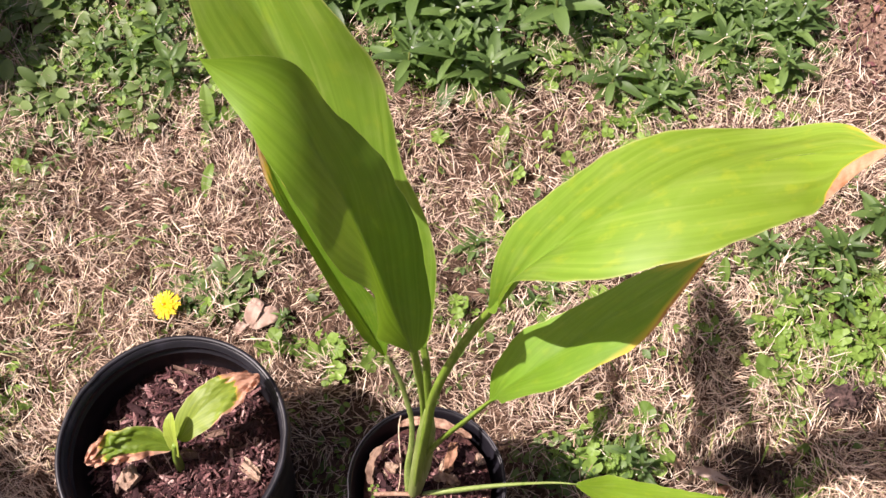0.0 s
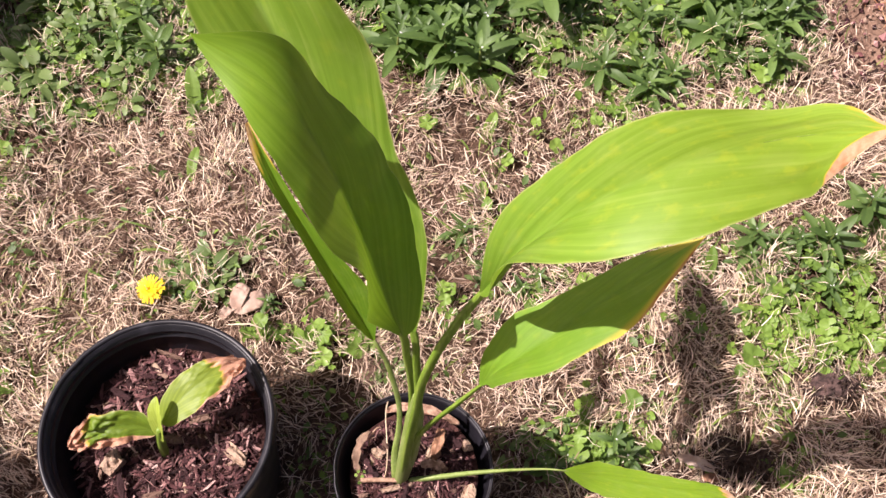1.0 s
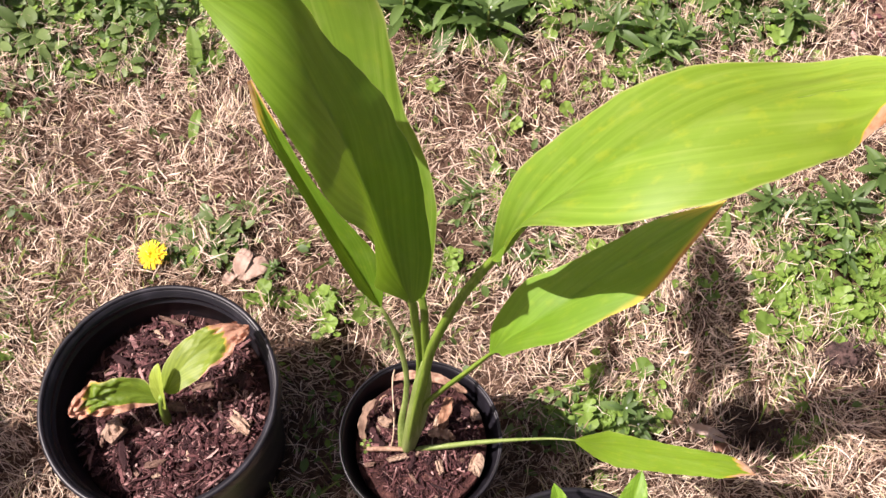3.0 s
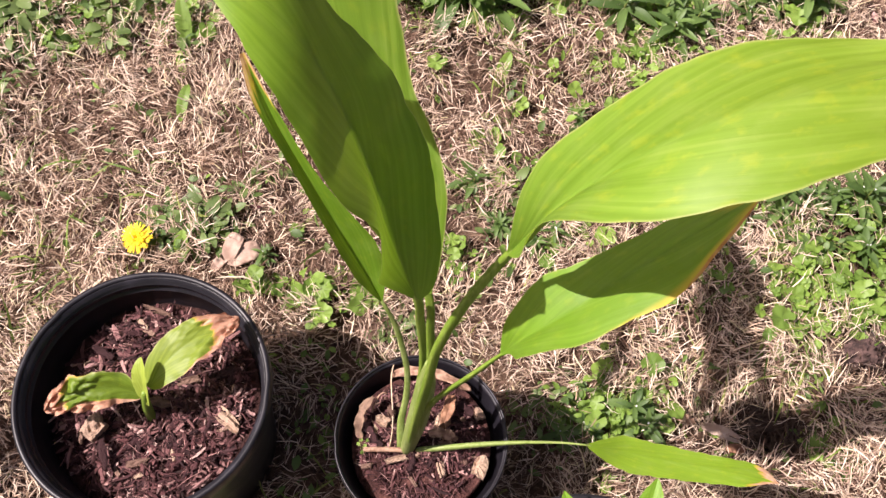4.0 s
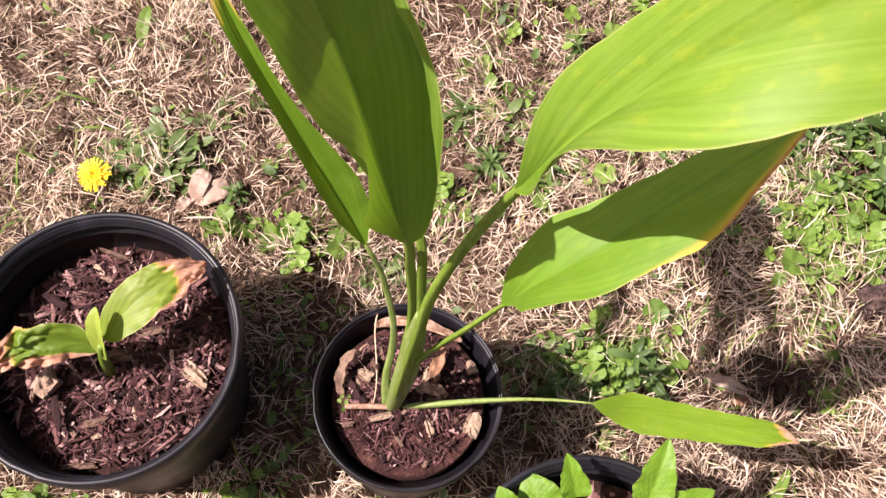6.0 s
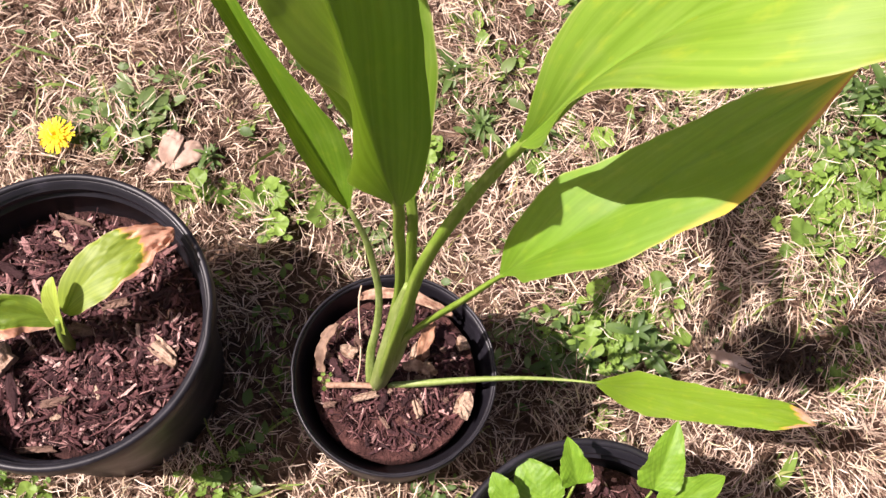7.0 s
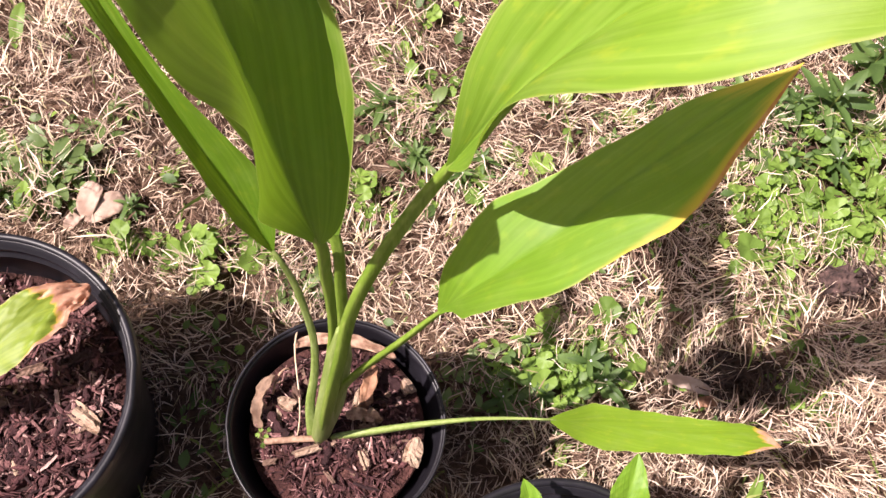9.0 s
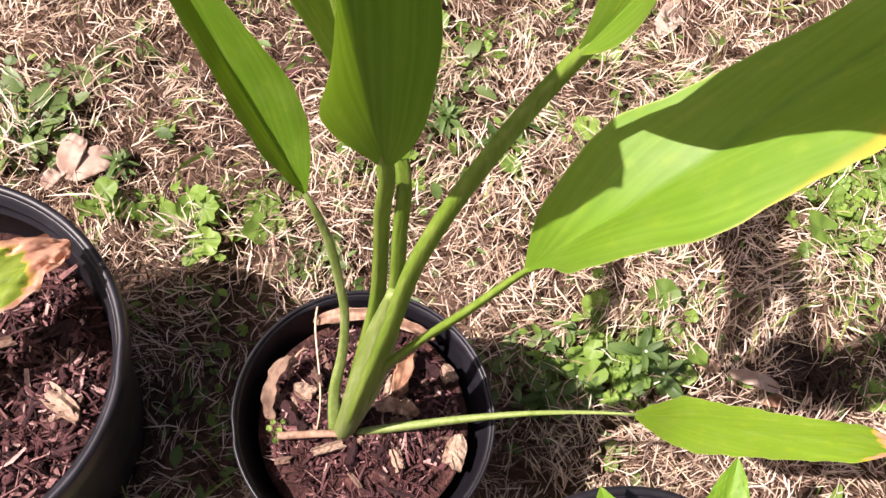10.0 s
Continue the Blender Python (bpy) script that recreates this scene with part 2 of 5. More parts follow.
M_CHIP = bark("pale_wood_chip", [(0.0, (0.15, 0.085, 0.066)), (0.5, (0.29, 0.18, 0.138)), (1.0, (0.54, 0.385, 0.28))], 5, (0.5, 3, 3))
M_HUSK = plain("dry_leaf_sheath", (0.22, 0.115, 0.075), (0.53, 0.345, 0.245), 160, 0.6, 0.2)
M_RUST = plain("rusty_dead_leaf", (0.15, 0.07, 0.042), (0.4, 0.21, 0.125), 120, 0.65, 0.15)
M_DULL = plain("dull_brown_dead_leaf", (0.12, 0.07, 0.048), (0.28, 0.18, 0.125), 120, 0.7, 0.1)
M_CREAM = plain("pale_dry_stalk", (0.52, 0.38, 0.24), (0.72, 0.58, 0.42), 120, 0.6, 0.1)
# tip yellowed to stand for the sunlit upper third of this leaf
M_BLADE = big_leaf("turmeric_leaf", (0.1, 0.215, 0.012), (0.14, 0.28, 0.02), gloss=0.3, mottle=0.08, relief=0.1, tip_yellow=0.1, brown_side=(1.03, 1.04), slope=0.02, band=0.02, yellow=0.08, share=0.3, rim=0.012)
# brighter green and pale mottling stand for sun and sheen on this leaf
M_BLADE_F = big_leaf("turmeric_leaf_sunlit", (0.13, 0.265, 0.018), (0.2, 0.365, 0.035), yellow=0.14, share=0.48, gloss=0.55, mottle=0.35, relief=0.22, tip_yellow=0.08)
M_BLADE_B = big_leaf("turmeric_leaf_yellowing", (0.155, 0.295, 0.024), (0.208, 0.372, 0.04), gloss=0.32, brown_tip=1.02, brown_side=(1.88, 2.55), yellow=0.28, mottle=0.26, relief=0.11, slope=8.0, band=0.07, tip_yellow=0.2, dried=((0.5, 0.22, 0.1), (0.74, 0.48, 0.32)))
M_BLADE_C = big_leaf("turmeric_leaf_scorched_edge", (0.13, 0.27, 0.017), (0.16, 0.32, 0.021), brown_tip=1.02, brown_side=(0.93, 2.0), slope=0.7, yellow=0.12, band=0.2, dried=((0.46, 0.2, 0.05), (0.62, 0.37, 0.13)))
M_BLADE_D = big_leaf("turmeric_leaf_tip_burn", (0.085, 0.185, 0.01), (0.115, 0.245, 0.014), gloss=0.3, brown_tip=0.94, yellow=0.1, rim=0.01, band=0.05, dried=((0.5, 0.26, 0.08), (0.7, 0.5, 0.3)))
M_BLADE_E = big_leaf("turmeric_leaf_low", (0.19, 0.335, 0.02), (0.22, 0.38, 0.022), brown_tip=0.885, yellow=0.2, band=0.03, mottle=0.2, dried=((0.55, 0.3, 0.17), (0.78, 0.55, 0.38)))
PINK = ((0.52, 0.235, 0.145), (0.8, 0.48, 0.34))
M_SEED_R = big_leaf("seedling_leaf_browned", (0.19, 0.275, 0.03), (0.28, 0.375, 0.045), brown_tip=0.7, brown_side=(0.8, 1.05), yellow=0.12, mottle=0.06, rim=0.08, band=0.014, dried=PINK)
M_SEED_L = big_leaf("seedling_leaf_withered", (0.12, 0.2, 0.015), (0.16, 0.26, 0.02), brown_tip=0.8, brown_side=(0.95, 0.5), yellow=0.15, rim=0.1, band=0.014, slope=0.3, dried=PINK)
M_YOUNG = big_leaf("young_seedling_leaf", (0.3, 0.4, 0.05), (0.42, 0.52, 0.09), yellow=0.1, rim=0.02)
M_HEART = big_leaf("heart_leaf_green", (0.13, 0.28, 0.018), (0.2, 0.38, 0.03), yellow=0.1, rim=0.02)


# ---- builders ----
def mesh_of(name, verts, faces, material, smooth=True, uvs=None):
    me = bpy.data.meshes.new(name)
    me.from_pydata([tuple(v) for v in verts], [], [tuple(f) for f in faces])
    me.materials.append(material)
    if smooth:
        me.polygons.foreach_set("use_smooth", [True] * len(me.polygons))
    if uvs is not None:
        layer = me.uv_layers.new(name="UVMap")
        loops = np.zeros(len(me.loops), int)
        me.loops.foreach_get("vertex_index", loops)
        layer.data.foreach_set("uv", np.asarray(uvs, float)[loops].ravel())
    me.update()
    return me


def part(name, me, parent, label="", m=None):
    ob = new(name, me)
    ob.parent = parent
    if m is not None:
        ob.matrix_basis = m
    if label:
        tagged(ob, label)
    return ob


def thing(name, label, category, group="", kind="", at=(0, 0, 0)):
    ob = new(name)
    ob.empty_display_size = 0.02
    ob.location = at
    return tagged(ob, label, category, group, kind)


def grid_faces(rows, cols, wrap=False):
    f = []
    for i in range(rows - 1):
        for j in range(cols - (0 if wrap else 1)):
            k = (j + 1) % cols
            f.append((i * cols + j, i * cols + k, (i + 1) * cols + k, (i + 1) * cols + j))
    return f


def curve_points(ctrl, count):
    """Points along a Bezier curve of any degree."""
    ctrl = np.array(ctrl, float)
    t = np.linspace(0, 1, count)[:, None]
    pts = [np.repeat(c[None], count, 0) for c in ctrl]
    while len(pts) > 1:
        pts = [a * (1 - t) + b * t for a, b in zip(pts, pts[1:])]
    return pts[0]


def through_points(pts, count):
    """Points along a smooth curve that passes through the given ones."""
    p = np.array(pts, float)
    d = np.concatenate([[0], np.cumsum(np.linalg.norm(np.diff(p, axis=0), axis=1))])
    slope = np.gradient(p, d, axis=0)
    t = np.linspace(0, d[-1], count)
    i = np.clip(np.searchsorted(d, t, side="right") - 1, 0, len(p) - 2)
    h = (d[i + 1] - d[i])[:, None]
    u = ((t - d[i])[:, None]) / h
    return (2 * u**3 - 3 * u**2 + 1) * p[i] + (u**3 - 2 * u**2 + u) * h * slope[i] + (3 * u**2 - 2 * u**3) * p[i + 1] + (u**3 - u**2) * h * slope[i + 1]


def tube(ctrl, radii, count=16, ring=10, flat=1.0, channel=0.0, way=curve_points):
    """Vertices and faces of a round stalk. radii: along it; channel: depth of a groove along its upper side."""
    m = way(ctrl, count)
    t = np.gradient(m, axis=0)
    t /= np.linalg.norm(t, axis=1)[:, None]
    ref = np.array([0.31, -0.9, 0.3])
    a = np.cross(t, ref)
    a /= np.linalg.norm(a, axis=1)[:, None]
    b = np.cross(a, t)
    r = np.interp(np.linspace(0, 1, count), np.linspace(0, 1, len(radii)), radii)
    ang = np.linspace(0, 2 * np.pi, ring, endpoint=False)
    dip = 1 - channel * np.exp(-((ang - np.pi / 2) / 0.5) ** 2)
    v = m[:, None] + r[:, None, None] * (np.cos(ang)[None, :, None] * a[:, None] + (np.sin(ang) * dip * flat)[None, :, None] * b[:, None])
    verts = np.concatenate([v.reshape(-1, 3), m[:1], m[-1:]])
    f = grid_faces(count, ring, True)
    e = count * ring
    f += [(e, (j + 1) % ring, j) for j in range(ring)]
    f += [(e + 1, (count - 1) * ring + j, (count - 1) * ring + (j + 1) % ring) for j in range(ring)]
    return verts, f


def patchy(x, y, size, seed):
    """Smooth random patches between 0 and 1, about size metres across."""
    g = np.random.default_rng(seed).random((64, 64))
    u, v = (np.asarray(x, float) + 3) / size, (np.asarray(y, float) + 3) / size
    i, j = np.floor(u).astype(int), np.floor(v).astype(int)
    a, b = u - i, v - j
    a, b = a * a * (3 - 2 * a), b * b * (3 - 2 * b)
    top = g[i % 64, j % 64] * (1 - a) + g[(i + 1) % 64, j % 64] * a
    low = g[i % 64, (j + 1) % 64] * (1 - a) + g[(i + 1) % 64, (j + 1) % 64] * a
    return top * (1 - b) + low * b


def blade(ctrl, widths, roll, fold, left, right, ripple=0.03, seed=0, bow=0.12, rows=91, half=12, wave=5.0, curl=0.0, pleat=0.016, crumple=0.0):
    """A long leaf blade about its midrib. widths: the greatest half widths; roll: turn about the midrib at base and tip;
    fold: how far the halves rise; left, right: exponents that shape each half's outline."""
    rng = np.random.default_rng(seed)
    s = np.linspace(0, 1, rows)
    m = curve_points(ctrl, rows)
    t = np.gradient(m, axis=0)
    t /= np.linalg.norm(t, axis=1)[:, None]
    sd = np.cross(t, (0, -0.35, 1.0))
    sd /= np.linalg.norm(sd, axis=1)[:, None]
    nn = np.cross(sd, t)
    r = (roll[0] + (roll[1] - roll[0]) * s)[:, None]
    side, up = np.cos(r) * sd + np.sin(r) * nn, np.cos(r) * nn - np.sin(r) * sd
    verts, uvs = [], []
    ph = rng.uniform(0, 6.28, 8)
    for j in range(-half, half + 1):
        v = abs(j) / half
        w, f, (a, b), k = (widths[0], fold[0], left, -1) if j < 0 else (widths[1], fold[1], right, 1)
        prof = (s + 1e-6) ** a * (1 - s + 1e-6) ** b / ((a / (a + b)) ** a * (b / (a + b)) ** b)
        o = 0 if j < 0 else 3
        edge = 1 + v**3 * (0.018 * np.sin(23 * s + ph[o]) + 0.012 * np.sin(51 * s + ph[o + 1]))
        lift = ripple * v**2 * (np.sin(wave * 6.28 * s + ph[o + 2]) + 0.5 * np.sin(wave * 13.1 * s + ph[o + 1]))
        lift = lift * np.minimum(1, 6 * (1 - s)) + bow * v * (1 - v) - curl * v**3 * s**4 + pleat * v**0.5 * (np.sin(34 * (v - 1.35 * s) + ph[o]) + 0.6 * np.sin(61 * (v - 1.3 * s) + ph[o + 2])) * np.minimum(1, 5 * (1 - s))
        lift = lift + 6 * crumple * v**0.7 * s**4 * (patchy(s, np.full(rows, 0.6 * j / half), 0.1, seed + 1) - 0.5 + 0.5 * (patchy(s, np.full(rows, 0.6 * j / half), 0.045, seed + 2) - 0.5))
        x = (w * prof * edge * v)[:, None]
        y = (w * prof * lift)[:, None]
        verts.append(m + x * (k * np.cos(f) * side + np.sin(f) * up) + y * (np.cos(f) * up - k * np.sin(f) * side))
        uvs.append(np.c_[s, np.full(rows, 0.5 + 0.5 * j / half)])
    n = 2 * half + 1
    verts, uvs = np.stack(verts, 1).reshape(-1, 3), np.stack(uvs, 1).reshape(-1, 2)
    return verts, grid_faces(rows, n), uvs, m, up


Shape = collections.namedtuple("Shape", "mid left right roll fold_left fold_right")
STATIONS = (0, 0.03, 0.09, 0.2, 0.35, 0.5, 0.65, 0.8, 0.92, 1.0)


def eased(xs, ys, x):
    """A smooth curve through the values ys at xs, read at x."""
    xs, ys = np.asarray(xs, float), np.asarray(ys, float)
    d = np.gradient(ys, xs, axis=0)
    i = np.clip(np.searchsorted(xs, x, side="right") - 1, 0, len(xs) - 2)
    h = xs[i + 1] - xs[i]
    u = (x - xs[i]) / h
    if ys.ndim == 2:
        h, u = h[:, None], u[:, None]
    return (2 * u**3 - 3 * u**2 + 1) * ys[i] + (u**3 - 2 * u**2 + u) * h * d[i] + (3 * u**2 - 2 * u**3) * ys[i + 1] + (u**3 - u**2) * h * d[i + 1]


def midline(shape, count):
    return eased(np.linspace(0, 1, len(shape.mid)), shape.mid, np.linspace(0, 1, count))


def blade_axes(shape, rows):
    """The midrib of a large leaf, with its sideways and upward directions."""
    m = midline(shape, rows)
    t = np.gradient(m, axis=0)
    t /= np.linalg.norm(t, axis=1)[:, None]
    sd = np.cross(t, (0, -0.35, 1.0))
    sd /= np.linalg.norm(sd, axis=1)[:, None]
    nn = np.cross(sd, t)
    r = eased(np.linspace(0, 1, len(shape.roll)), shape.roll, np.linspace(0, 1, rows))[:, None]
    return m, np.cos(r) * sd + np.sin(r) * nn, np.cos(r) * nn - np.sin(r) * sd


def broad_blade(shape, seed=0, rows=121, half=14, ripple=0.02, wave=3.0, bow=0.1, pleat=0.006, crumple=0.0, ragged=0.012):
    """A large leaf blade: the half widths at STATIONS along the midrib, its roll and the rise of its halves at even steps."""
    rng = np.random.default_rng(seed)
    s, even = np.linspace(0, 1, rows), np.linspace(0, 1, len(shape.roll))
    m, side, up = blade_axes(shape, rows)
    ph = rng.uniform(0, 6.28, 8)
    ends = np.minimum(1, 8 * s) * np.minimum(1, 6 * (1 - s))
    verts, uvs = [], []
    for j in range(-half, half + 1):
        v = abs(j) / half
        w, f, k, o = (shape.left, shape.fold_left, -1, 0) if j < 0 else (shape.right, shape.fold_right, 1, 3)
        w = np.maximum(eased(STATIONS, w, s), 0.0003)
        f = eased(even, f, s)[:, None]
        edge = 1 + v**3 * ragged * (np.sin(23 * s + ph[o]) + 0.7 * np.sin(51 * s + ph[o + 1]) + 0.5 * np.sin(97 * s + ph[o + 2])) * ends
        lift = ripple * v**2 * (np.sin(wave * 6.28 * s + ph[o + 2]) + 0.5 * np.sin(wave * 13.1 * s + ph[o + 1])) * ends
        lift = lift + bow * v * (1 - v) + pleat * v**0.5 * (np.sin(34 * (v - 1.35 * s) + ph[o]) + 0.6 * np.sin(61 * (v - 1.3 * s) + ph[o + 2])) * ends
        across = np.full(rows, 0.6 * j / half)
        lift = lift + 6 * crumple * v**0.7 * s**6 * (patchy(s, across, 0.1, seed + 1) - 0.5 + 0.5 * (patchy(s, across, 0.045, seed + 2) - 0.5))
        x, y = (w * edge * v)[:, None], (w * lift)[:, None]
        verts.append(m + x * (k * np.cos(f) * side + np.sin(f) * up) + y * (np.cos(f) * up - k * np.sin(f) * side))
        uvs.append(np.c_[s, np.full(rows, 0.5 + 0.5 * j / half)])
    return np.stack(verts, 1).reshape(-1, 3), grid_faces(rows, 2 * half + 1), np.stack(uvs, 1).reshape(-1, 2), m, up


def hump(x, y, cx, cy, w, h):
    return h * np.exp(-((x - cx) ** 2 + (y - cy) ** 2) / (2 * w * w))


def ground_z(x, y):
    """Height of the lawn: low swells, a raised tuft and a small scratched hole beside it."""
    x, y = np.asarray(x, float), np.asarray(y, float)
    z = 0.004 * np.sin(5.1 * x + 1.3) * np.cos(4.3 * y + 0.4) + 0.003 * np.sin(13 * x + 2 * y) * np.cos(11 * y - 3 * x + 1)
    near = np.exp(-(((x - 0.1) / 1.3) ** 4 + ((y - 0.5) / 1.2) ** 4))
    return near * (z + hump(x, y, 0.47, 0.385, 0.05, 0.014) + hump(x, y, 0.376, 0.33, 0.02, -0.05) + hump(x, y, 0.6, 1.0, 0.08, -0.01))


# ---- ground ----
def build_ground():
    out = [1.2, 1.6, 2.4, 4, 8, 20, 60, 200, 600]
    xs = np.concatenate([-np.array(out[::-1]), np.linspace(-1.0, 0.95, 150), np.array(out)])
    ys = np.concatenate([-np.array(out[::-1]) + 0.6, np.linspace(-0.3, 1.4, 130), np.array(out) + 0.6])
    gx, gy = np.meshgrid(xs, ys)
    z = ground_z(gx, gy) - 0.006
    v = np.c_[gx.ravel(), gy.ravel(), z.ravel()]
    ob = new("ground", mesh_of("ground", v, grid_faces(len(ys), len(xs)), M_GROUND))
    return tagged(ob, "brown lawn soil under matted dry grass", "ground", kind="structure")


build_ground()
# side and far are unseen pots, added only for their shadows on the lawn
POTS = {"big": (-0.266, 0.263, 0.1165, 0.205), "plant": (-0.0094, 0.2465, 0.0808, 0.18), "front": (0.1435, 0.0948, 0.1075, 0.212), "side": (-0.665, 0.165, 0.11, 0.21), "far": (-0.98, 0.86, 0.125, 0.37)}


def in_pot(x, y, grow=0.0):
    hit = np.zeros(np.shape(x), bool)
    for cx, cy, r, h in POTS.values():
        hit |= (x - cx) ** 2 + (y - cy) ** 2 < (0.86 * r + grow) ** 2
    return hit


def strands(name, count, box, length, width, height, material, label, category, seed, keep=None, lean=0.35):
    """Loose or matted grass strands as one mesh."""
    rng = np.random.default_rng(seed)
    x, y = rng.uniform(box[0], box[1], count), rng.uniform(box[2], box[3], count)
    ok = ~in_pot(x, y)
    if keep is not None:
        ok &= rng.random(count) < keep(x, y)
    x, y = x[ok], y[ok]
    n = len(x)
    ln = rng.uniform(*length, n) * rng.uniform(0.6, 1.0, n)
    # strands fan out from tufts that each lean their own way
    heading = np.random.default_rng(71).uniform(0, 6.283, (97, 89))
    sway = 0.012 * np.sin(41 * x + 3 * np.sin(23 * y)), 0.012 * np.cos(37 * y + 2 * np.sin(29 * x))
    tuft = heading[np.floor((x + sway[0] + 5) / 0.032).astype(int) % 97, np.floor((y + sway[1] + 5) / 0.027).astype(int) % 89]
    ang = np.where(rng.random(n) < 0.62, tuft + rng.normal(0, 0.45, n), rng.uniform(0, 6.283, n))
    bend = rng.normal(0, 0.2, n)
    z0 = ground_z(x, y) + rng.uniform(-0.003, height[0], n) + 0.045 * np.maximum(0, patchy(x, y, 0.045, 5) - 0.45)
    rise = rng.uniform(0, height[1], n) * rng.random(n)
    arch = rng.uniform(-0.1, lean, n) * ln * rng.random(n)
    wd = rng.uniform(*width, n)
    u = np.array([0.0, 0.3, 0.65, 1.0])
    taper = np.array([0.75, 1.0, 0.85, 0.15])
    dx, dy = np.cos(ang), np.sin(ang)
    px = x[:, None] + ln[:, None] * (u * dx[:, None] - bend[:, None] * u**2 * dy[:, None])
    py = y[:, None] + ln[:, None] * (u * dy[:, None] + bend[:, None] * u**2 * dx[:, None])
    kink = rng.normal(0, 0.028, (n, 4)) * ln[:, None]
    px, py = px - kink * dy[:, None], py + kink * dx[:, None]
    pz = z0[:, None] + rise[:, None] * u + arch[:, None] * 4 * u * (1 - u)
    tilt = rng.uniform(-1, 1, n)[:, None]
    ox = -dy[:, None] * wd[:, None] * taper * 0.5
    oy = dx[:, None] * wd[:, None] * taper * 0.5
    oz = tilt * wd[:, None] * taper * 0.5
    a = np.stack([px + ox, py + oy, pz + oz], -1)
    b = np.stack([px - ox, py - oy, pz - oz], -1)
    v = np.stack([a, b], 2).reshape(-1, 3)
    base = (np.arange(n) * 8)[:, None, None] + (np.arange(3) * 2)[None, :, None]
    f = (base + np.array([0, 1, 3, 2])[None, None]).reshape(-1, 4)
    ob = new(name, mesh_of(name, v.tolist(), f.tolist(), material))
    return tagged(ob, label, category, kind="stuff")


def weedy(x, y):
    """Where weeds crowd out the straw; bared soil also stands for shade between leaves."""
    k = 0
    for cx, cy, rx, ry in ((-0.04, 1.05, 0.22, 0.16), (0.33, 1.05, 0.22, 0.12), (-0.58, 1.02, 0.22, 0.11), (0.5, 0.55, 0.07, 0.08), (0.195, 0.335, 0.05, 0.026), (0.14, 0.31, 0.03, 0.02)):
        k = np.maximum(k, np.exp(-(((x - cx) / rx) ** 2 + ((y - cy) / ry) ** 2) ** 2))
    return k


def near_lawn(x, y):
    """1 on the near lawn, falling to 0 at its border."""
    reach = np.minimum(np.minimum(x + 0.98, 0.93 - x), np.minimum(y + 0.12, 1.38 - y))
    return np.clip((reach + 0.05 * (patchy(x, y, 0.06, 8) - 0.5)) / 0.15, 0, 1)


def bare(x, y):
    """Less straw on the bare soil past the lawn's edge, in the hole and, as shade, between the pots."""
    gap = patchy(x, y, 0.028, 1) * 0.6 + patchy(x, y, 0.07, 2) * 0.4
    thin = np.clip((gap - 0.2) / 0.2, 0.5, 1)
    # sparser straw between the pots, thinned further to stand for their shade
    shade_strip = np.exp(-((x + 0.12) / 0.05) ** 4 - ((y - 0.25) / 0.15) ** 4)
    return near_lawn(x, y) * thin * (1 - 0.5 * shade_strip) * (1 - 0.88 * weedy(x, y)) * (1 - 0.93 * np.exp(-(((x - 0.63) / 0.085) ** 2 + ((y - 1.02) / 0.14) ** 2) ** 2) - 0.97 * np.exp(-(((x - 0.376) ** 2 + 1.6 * (y - 0.331) ** 2) / 0.002) ** 2) - 0.95 * np.exp(-(((x - 0.487) ** 2 + 2 * (y - 0.424) ** 2) / 0.0009) ** 2))


strands("dry_grass", 165000, (-0.98, 0.93, -0.12, 1.38), (0.009, 0.03), (0.0005, 0.0014), (0.012, 0.021), M_STRAW, "matted pale dry lawn grass, straw coloured", "grass", 11, bare)
# thinned again between the pots, where bared dark soil stands for shade
strands("bleached_grass", 112000, (-0.98, 0.93, -0.12, 1.38), (0.011, 0.034), (0.0005, 0.0013), (0.021, 0.034), M_BLEACHED, "loose bleached straw clumps lying over the lawn", "grass", 17,
        lambda x, y: bare(x, y) * (1 - 0.6 * np.exp(-((x + 0.12) / 0.05) ** 4 - ((y - 0.25) / 0.15) ** 4)) * np.clip((0.6 * patchy(x, y, 0.05, 3) + 0.4 * patchy(x, y, 0.021, 9) - 0.36 + 0.18 * np.clip(np.abs(x + 0.1), 0, 0.5) + 1.25 * np.clip(x - 0.12, 0, 0.4)) * 3.2, 0.03, 1), 0.4)
strands("loose_straw", 900, (-0.95, 0.9, -0.1, 1.35), (0.03, 0.06), (0.0009, 0.0018), (0.018, 0.022), M_BLEACHED, "long loose bleached grass stems lying on the lawn", "grass", 12, bare, 0.25)
for name, count, material, sd in (("outer_grass", 50000, M_STRAW, 18), ("outer_bleached_grass", 36000, M_BLEACHED, 19)):
    strands(name, count, (-1.75, 1.75, -1.15, 2.35), (0.02, 0.05), (0.001, 0.0026), (0.018, 0.022), material, "dry straw-coloured lawn grass further out", "grass", sd,
            lambda x, y: (1 - near_lawn(x, y)) * np.clip(2.3 - 1.35 * np.hypot(x, y - 0.6) + 0.5 * patchy(x, y, 0.2, 7), 0, 1), 0.35)
strands("green_grass", 4200, (-0.95, 0.9, -0.1, 1.35), (0.025, 0.07), (0.0014, 0.003), (0.008, 0.03), M_GRASS, "thin fresh green grass blades among the straw", "grass", 13,
        lambda x, y: 0.25 + 0.75 * (np.sin(7 * x + 2) * np.sin(8 * y + 1) > 0.25), 0.5)


